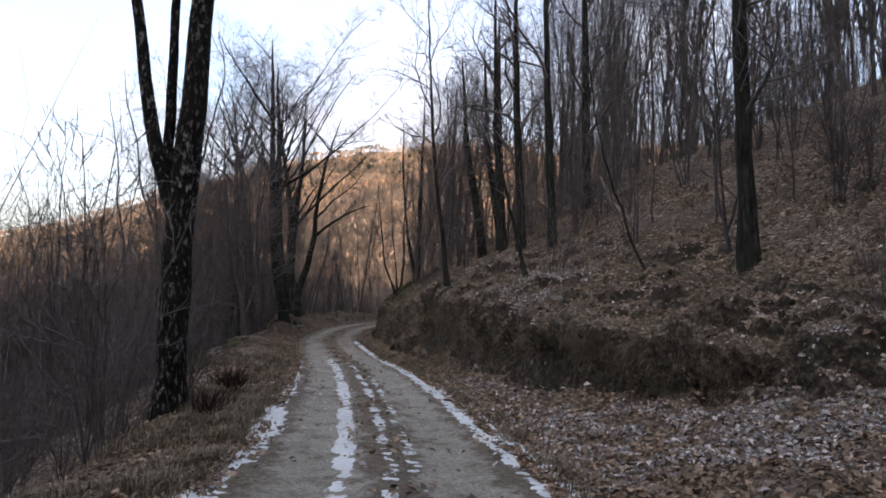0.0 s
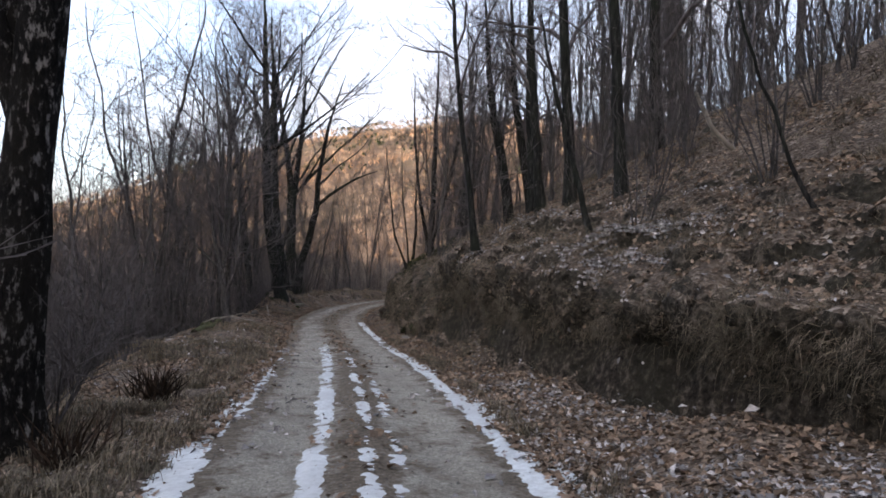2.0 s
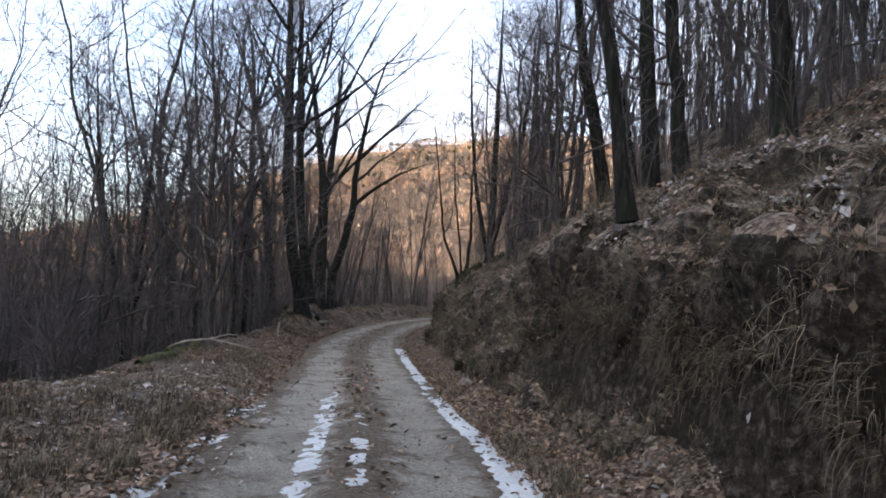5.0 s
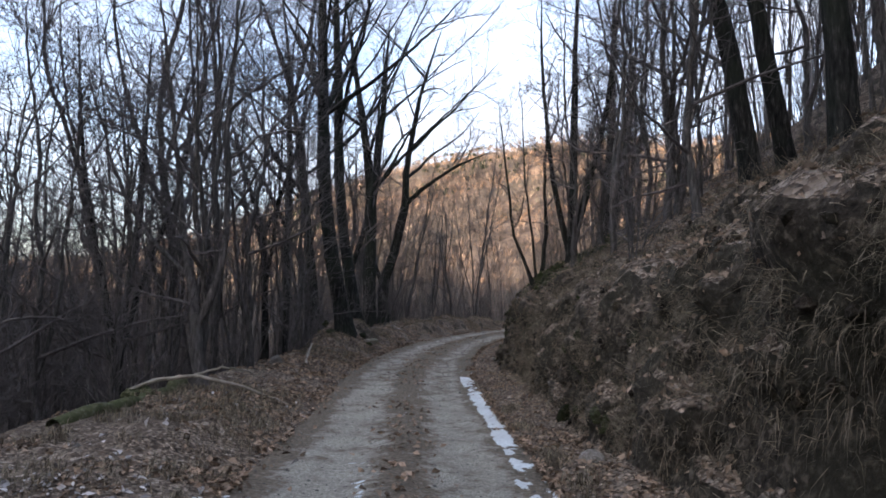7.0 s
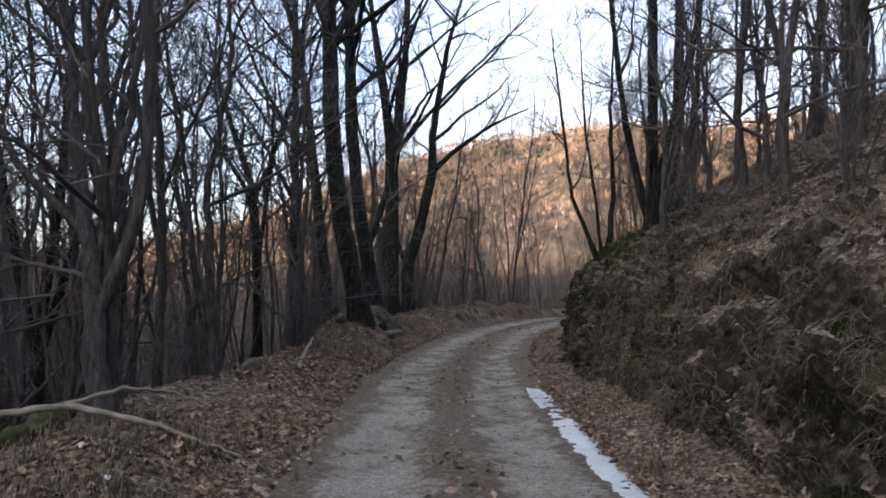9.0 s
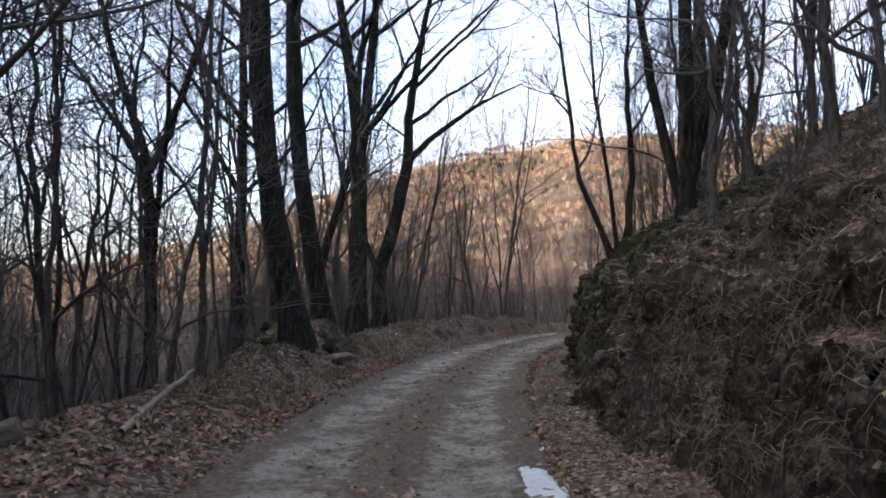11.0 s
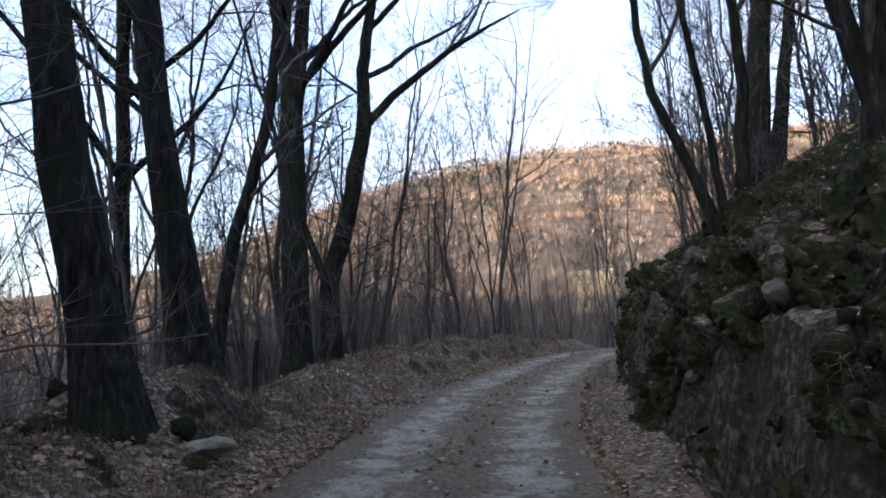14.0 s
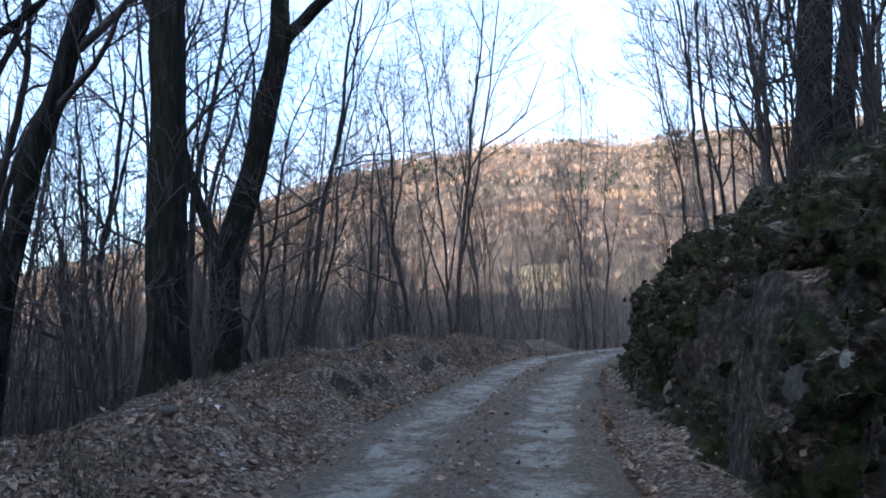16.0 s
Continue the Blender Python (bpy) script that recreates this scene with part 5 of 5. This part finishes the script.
for seed_, y_, z_ in ((1, 36.3, 1.3), (3, 35.6, 0.9), (4, 14.4, 1.3)):
    bramble(seed_, y_, z_, "bare pale bramble stems arching from the bank")


def fallen(points, radii, label, mat=M_PALE, name="fallen_branch", twig=None):
    tb = Tubes()
    for line, thick in [(points, radii)] + ([twig] if twig else []):
        q = np.linspace(0, len(line) - 1, 5 * len(line))
        fine = np.stack([np.interp(q, range(len(line)), [p[k] for p in line]) for k in range(3)], 1)
        fine[1:-1] += np.random.RandomState(len(line)).normal(0, 0.007, fine[1:-1].shape)
        tb.add(fine, np.interp(q, range(len(line)), thick) * (1 + 0.09 * np.sin(q * 9.0)), 8)
    ob = mesh_object(name, tb.v, tb.f, mat)
    return tagged(ob, label, "branch")


def on_ground(x, y, lift):
    return (x, y, float(land(x, y)) + lift)


fallen([on_ground(-8.95, 27.7, 0.2), on_ground(-8.7, 28.05, 0.32), on_ground(-8.2, 28.45, 0.28), on_ground(-7.6, 28.6, 0.14), on_ground(-7.0, 28.8, 0.05), on_ground(-6.75, 28.95, 0.03)], [0.026, 0.036, 0.032, 0.025, 0.018, 0.009], "pale forked fallen branch lying over a mossy rock",
       twig=([on_ground(-8.25, 28.42, 0.29), on_ground(-7.95, 28.85, 0.33), on_ground(-7.7, 29.25, 0.36), on_ground(-7.45, 29.5, 0.34)], [0.024, 0.02, 0.014, 0.008]))
fallen([on_ground(-8.4, 33.8, 0.05), on_ground(-8.8, 35.0, 0.16), on_ground(-9.2, 36.3, 0.3)], [0.04, 0.036, 0.025], "pale fallen branch leaning on the verge")
fallen([(4.95, 17.5, float(land(4.95, 17.5)) - 0.05), (4.55, 17.5, 5.2), (4.22, 17.5, 5.9)], [0.05, 0.045, 0.035], "pale dead stick leaning on the slope")
fallen([(6.6, 14.2, float(land(6.6, 14.2))), (6.0, 14.0, float(land(6.6, 14.2)) + 0.5), (5.5, 13.9, float(land(6.6, 14.2)) + 0.75)], [0.045, 0.04, 0.03], "pale dead branch on the slope")


# ---- woods too many to count ----
def far_woods(name, label, count, pick, height, mat, fan=7, wide=0.35, kink=0.0, lean=0.3):
    """Bare trees as fans of thin upright limbs, joined into one mesh; with kink each limb bends on its way."""
    x, y = pick(count)
    z = ground_height(x, y)
    n = len(x)
    m = 5 if kink else 4
    V = np.zeros((n, fan, m, 3))
    for k in range(fan):
        h = height * rs.uniform(0.45, 1.1, n) * (1 if k else 1.05)
        a = rs.rand(n) * 6.28
        t = rs.uniform(0.0, lean, n) * (k > 0)
        lo = h * (0.0 if k == 0 else 0.25 if k < 10 else 0.45) + 0 * h
        top = np.stack([x + np.cos(a) * t * h, y + np.sin(a) * t * h, z + h], 1)
        foot = np.stack([x, y, z - 0.5 + lo], 1)
        w = wide * rs.uniform(0.5, 1.2, n)[:, None] * (1.0 if k == 0 else 0.5 if k < 10 else 0.22)
        b = rs.rand(n) * 6.28
        s1 = np.stack([np.cos(b), np.sin(b), 0 * b], 1)
        s2 = np.stack([np.cos(b + 2.1), np.sin(b + 2.1), 0 * b], 1)
        s3 = -(s1 + s2)
        if kink:
            half = foot + (top - foot) * rs.uniform(0.35, 0.65, n)[:, None] + rs.normal(0, kink, (n, 3)) * height
            V[:, k] = np.stack([foot + s1 * w, foot - s1 * w, half + s2 * w * 0.6, half - s2 * w * 0.6, top], 1)
        else:
            V[:, k] = np.stack([foot + s1 * w, foot + s2 * w, foot + s3 * w, top], 1)
    i = np.arange(n * fan)[:, None] * m
    cone = ((0, 1, 3), (1, 2, 3), (2, 0, 3))
    bent = ((0, 1, 3), (0, 3, 2), (2, 3, 4))
    Fc = np.concatenate([i + np.array([f]) for f in (bent if kink else cone)])
    ob = mesh_object(name, V.reshape(-1, 3).tolist(), Fc.tolist(), mat, smooth=False)
    return tagged(ob, label, "woods", kind="stuff")


FIELD_AZ, FIELD_R = -2.3, 188.0


def ring(r0, r1, a0, a1, power=0.6):
    def pick(n):
        r = r0 + (r1 - r0) * rs.rand(n) ** power
        a = np.radians(rs.uniform(a0, a1, n))
        ok = ~((np.abs(np.degrees(a) - FIELD_AZ) < 2.0) & (r > FIELD_R - 30) & (r < FIELD_R + 32))
        r, a = r[ok], a[ok]
        return -3 - np.sin(a) * r, 20 + np.cos(a) * r
    return pick


def hill_wood_look(nt, b):
    """Bare crowns: rust, tan and grey-brown stands that change over tens of metres."""
    src = nt.nodes.new("ShaderNodeNewGeometry")
    c = ramp(nt, src.outputs["Random Per Island"], [(0.0, (0.155, 0.116, 0.091)), (0.6, (0.25, 0.19, 0.147)), (1.0, (0.36, 0.29, 0.235))])
    n1 = tex(nt, "noise", 0.016, 5, 0.6)
    c = mix(nt, ramp(nt, n1.outputs[0], [(0.44, (0, 0, 0)), (0.60, (0.85, 0.85, 0.85))]), c, mix(nt, 1.0, c, (1.08, 0.90, 0.72), "MULTIPLY"))
    n2 = tex(nt, "noise", 0.022, 5, 0.65, (1, 1, 2.0))
    c = mix(nt, ramp(nt, n2.outputs[0], [(0.52, (0, 0, 0)), (0.66, (0.8, 0.8, 0.8))]), c, mix(nt, 1.0, c, (0.55, 0.66, 0.62), "MULTIPLY"))
    nt.links.new(c, b.inputs["Base Color"])


M_FARWOOD = material("sunlit_bare_woods", hill_wood_look, 0.95, 0.1)
M_FIR = varied("dark_conifers", 0.5, 0.03, [(0.3, (0.02, 0.03, 0.016)), (0.7, (0.055, 0.07, 0.035))], (0.05, 0.05, 0.03), by="island")


def hill_woods(name, label, count, pick, height, mat, limbs, wide):
    """Bare trees far off: a trunk and a dome of upward limbs each, joined into one mesh."""
    x, y = pick(count)
    n = len(x)
    h = height * rs.uniform(0.6, 1.25, n)[:, None]
    foot = np.stack([x, y, ground_height(x, y) - 0.3], 1)[:, None]
    k = np.arange(limbs)[None]
    a = k * 2.4 + rs.rand(n, limbs) * 1.2
    out = np.sqrt((k + 0.3) / limbs) * rs.uniform(0.7, 1.15, (n, limbs))
    start = h * rs.uniform(0.12, 0.4, (n, limbs))
    base = foot + np.stack([0 * a, 0 * a, start], -1)
    reach = h * 0.46 * out
    tip = foot + np.stack([np.cos(a) * reach, np.sin(a) * reach, h * (1.02 - 0.42 * out ** 2) + 0 * a], -1)
    b = rs.rand(n, limbs) * 6.28
    w = np.stack([np.cos(b), np.sin(b), 0 * b], -1) * wide * rs.uniform(0.5, 1.2, (n, limbs, 1))
    w2 = np.stack([-np.sin(b), np.cos(b), 0 * b], -1) * wide * 0.7
    mid = (base + tip) * 0.5 + np.stack([np.cos(a) * reach * 0.15, np.sin(a) * reach * 0.15, 0 * a], -1)
    V = np.stack([base, mid - w, mid + w2, mid + w, tip], 2)
    i = np.arange(n * limbs)[:, None] * 5
    Fc = np.concatenate([i + np.array([f]) for f in ((0, 1, 2), (0, 2, 3), (1, 4, 2), (2, 4, 3))])
    return tagged(mesh_object(name, V.reshape(-1, 3).tolist(), Fc.tolist(), mat, smooth=False), label, "woods", kind="stuff")


hill_woods("hillside_woods", "bare orange-brown woods on the far hillside", 8600, ring(165, 640, -40, 55), 5.0, M_FARWOOD, 6, 0.31)


def fir_spots(n):
    r, a = rs.uniform(330, 620, n), rs.uniform(-30, 40, n)
    x, y = -3 - np.sin(np.radians(a)) * r, 20 + np.cos(np.radians(a)) * r
    ok = ((wave(x, y, 45) > 0.68) & (r < 585)) | ((r > 430) & (r < 520) & (a > -3) & (a < 8) & (wave(x, y, 16) > 0.52)) | ((r > 600) & (a > 6) & (a < 13)) | ((r > 330) & (r < 355) & (a > -14) & (a < 4) & (wave(x, y, 14) > 0.5))
    return x[ok], y[ok]


hill_woods("conifers", "dark green conifers scattered on the far hillside", 2200, fir_spots, 5.5, M_FIR, 7, 0.5)
M_NEARWOOD = varied("grey_brown_brush", 2.0, 0.2, [(0.3, (0.132, 0.1214, 0.1201)), (0.7, (0.3696, 0.3458, 0.3379))], (0.2508, 0.2323, 0.2218), by="island")


def valley(n):
    x, y = rs.uniform(-70, 30, n), rs.uniform(20, 135, n)
    u = x - centre(y)
    ok = ((u < -9) & (y < 66) & (rs.rand(n) < 0.4)) | ((y > 66) & (u < -6))
    return x[ok], y[ok]


far_woods("valley_thicket", "dense grey-brown brush and saplings on the valley slope", 5000, valley, 5.8, M_NEARWOOD, 9, 0.032, 0.085, 0.75)


def past_bend(n):
    x, y = rs.uniform(-34, 12, n), rs.uniform(56, 100, n)
    u = x - centre(y)
    ok = ((y > 64) & (u < -4)) | (u < -8)
    return x[ok], y[ok]


far_woods("bend_thicket", "dense grey-brown saplings beyond the bend", 6000, past_bend, 7.5, M_NEARWOOD, 10, 0.022, 0.08, 0.6)


def steep_wood(n):
    x, y = rs.uniform(-60, -8, n), rs.uniform(14, 110, n)
    ok = (x - centre(y) < -12)
    return x[ok], y[ok]


far_woods("valley_wood", "tall bare trees farther down the valley slope", 860, steep_wood, 14, M_TWIG, 52, 0.075, 0.05, 0.45)


def upslope(n):
    y = rs.uniform(0, 75, n)
    u = rs.uniform(11, 50, n)
    return centre(y) + u, y


far_woods("upper_thicket", "thin saplings and brush on the upper slope", 1800, upslope, 5.0, M_NEARWOOD, 7, 0.026, 0.03)
far_woods("upper_wood", "tall dark bare trees higher on the slope", 420, upslope, 14.0, M_GREYBARK, 20, 0.095, 0.025)

# out of view: trees added behind the camera to cut the sky light from there
def rear(n):
    y, u = rs.uniform(-60, -4, n), rs.uniform(-45, 45, n)
    ok = np.abs(u) > 3.4
    return centre(y[ok]) + u[ok], y[ok]


far_woods("rear_wood", "unseen tall bare trees on the slopes round the lane's start, added to block sky light", 620, rear, 17.0, M_GREYBARK, 30, 0.16, 0.04, 0.4)

# a pale pasture among the far woods
fa, fr = np.meshgrid(np.radians(np.linspace(FIELD_AZ - 1.9, FIELD_AZ + 1.9, 20)), np.linspace(FIELD_R, FIELD_R + 30, 8))
fx, fy = -3 - np.sin(fa) * fr, 20 + np.cos(fa) * fr
i = (np.arange(7)[:, None] * 20 + np.arange(19)[None]).ravel()
M_PASTURE = varied("pale_winter_pasture", 0.3, 0.05, [(0.3, (0.17, 0.12, 0.075)), (0.7, (0.30, 0.22, 0.14))], (0.2, 0.17, 0.1))
field = mesh_object("pasture", np.stack([fx, fy, ground_height(fx, fy) + 0.8], -1).reshape(-1, 3).tolist(), np.stack([i, i + 1, i + 21, i + 20], -1).tolist(), M_PASTURE)
tagged(field, "pale winter pasture on the far hillside", "field", kind="structure")

tb = Tubes()
tb.add([on_ground(-10.0, 44.6, -0.1), on_ground(-9.98, 44.62, 0.5), on_ground(-9.96, 44.62, 0.85)], [0.05, 0.045, 0.035], 9)
tagged(mesh_object("stump", tb.v, tb.f, M_BARK), "dark broken stump beside the large trees", "stump")


def mossy_log(points, radius, label):
    r = np.random.RandomState(9)
    tb = Tubes()
    pts = np.array(points)
    t = np.linspace(0, len(pts) - 1, 26)
    fine = np.stack([np.interp(t, range(len(pts)), pts[:, k]) for k in range(3)], 1) + r.normal(0, 0.015, (26, 3))
    tb.add(fine, radius * (1 + 0.18 * np.sin(t * 5) + r.normal(0, 0.08, 26)), 12)
    return tagged(mesh_object("fallen_log", tb.v, tb.f, M_LOGMOSS), label, "log")


M_LOGMOSS = varied("moss_covered_wood", 10.0, 2.0, [(0.3, (0.03, 0.03, 0.02)), (0.5, (0.085, 0.09, 0.045)), (0.72, (0.22, 0.215, 0.17))], (0.06, 0.075, 0.03), 0.95, (0.9, 0.04))
mossy_log([on_ground(-8.35, 25.4, 0.02), on_ground(-8.4, 27.1, 0.03), on_ground(-8.7, 28.2, 0.05), on_ground(-9.0, 29.3, 0.1)], 0.1, "long mossy fallen log along the verge's edge")


def dead_plant(x, y, label):
    n = 70
    c = np.array(on_ground(x, y, -0.02)) + rs.normal(0, 0.12, (n, 3)) * (1, 1, 0)
    way = rs.normal(0, 0.4, (n, 3)) * (1, 1, 0) + (0, 0, 1)
    L = rs.uniform(0.25, 0.6, n)[:, None]
    p1, p2 = c + way * L * 0.6, c + way * L + rs.normal(0, 0.06, (n, 3))
    w = np.cross(way, rs.normal(0, 1, (n, 3)))
    w *= 0.012 / np.linalg.norm(w, axis=1)[:, None]
    q = np.stack([c - w, c + w, p1 - w, p1 + w, p2], 1)
    i = np.arange(n)[:, None] * 5
    fc = np.concatenate([i + np.array([[0, 1, 3]]), i + np.array([[0, 3, 2]]), i + np.array([[2, 3, 4]])])
    return tagged(mesh_object("dead_plant", q.reshape(-1, 3).tolist(), fc.tolist(), M_DEAD, smooth=False), label, "plant")


M_DEAD = varied("withered_stalks", 15.0, 2.0, [(0.3, (0.02, 0.014, 0.01)), (0.7, (0.075, 0.05, 0.035))], (0.04, 0.03, 0.02), by="island")
dead_plant(-4.55, 14.5, "dark withered plant on the verge")
dead_plant(-4.75, 14.85, "dark withered plant beside another on the verge")
dead_plant(-3.9, 11.2, "dark withered tuft by the large tree")
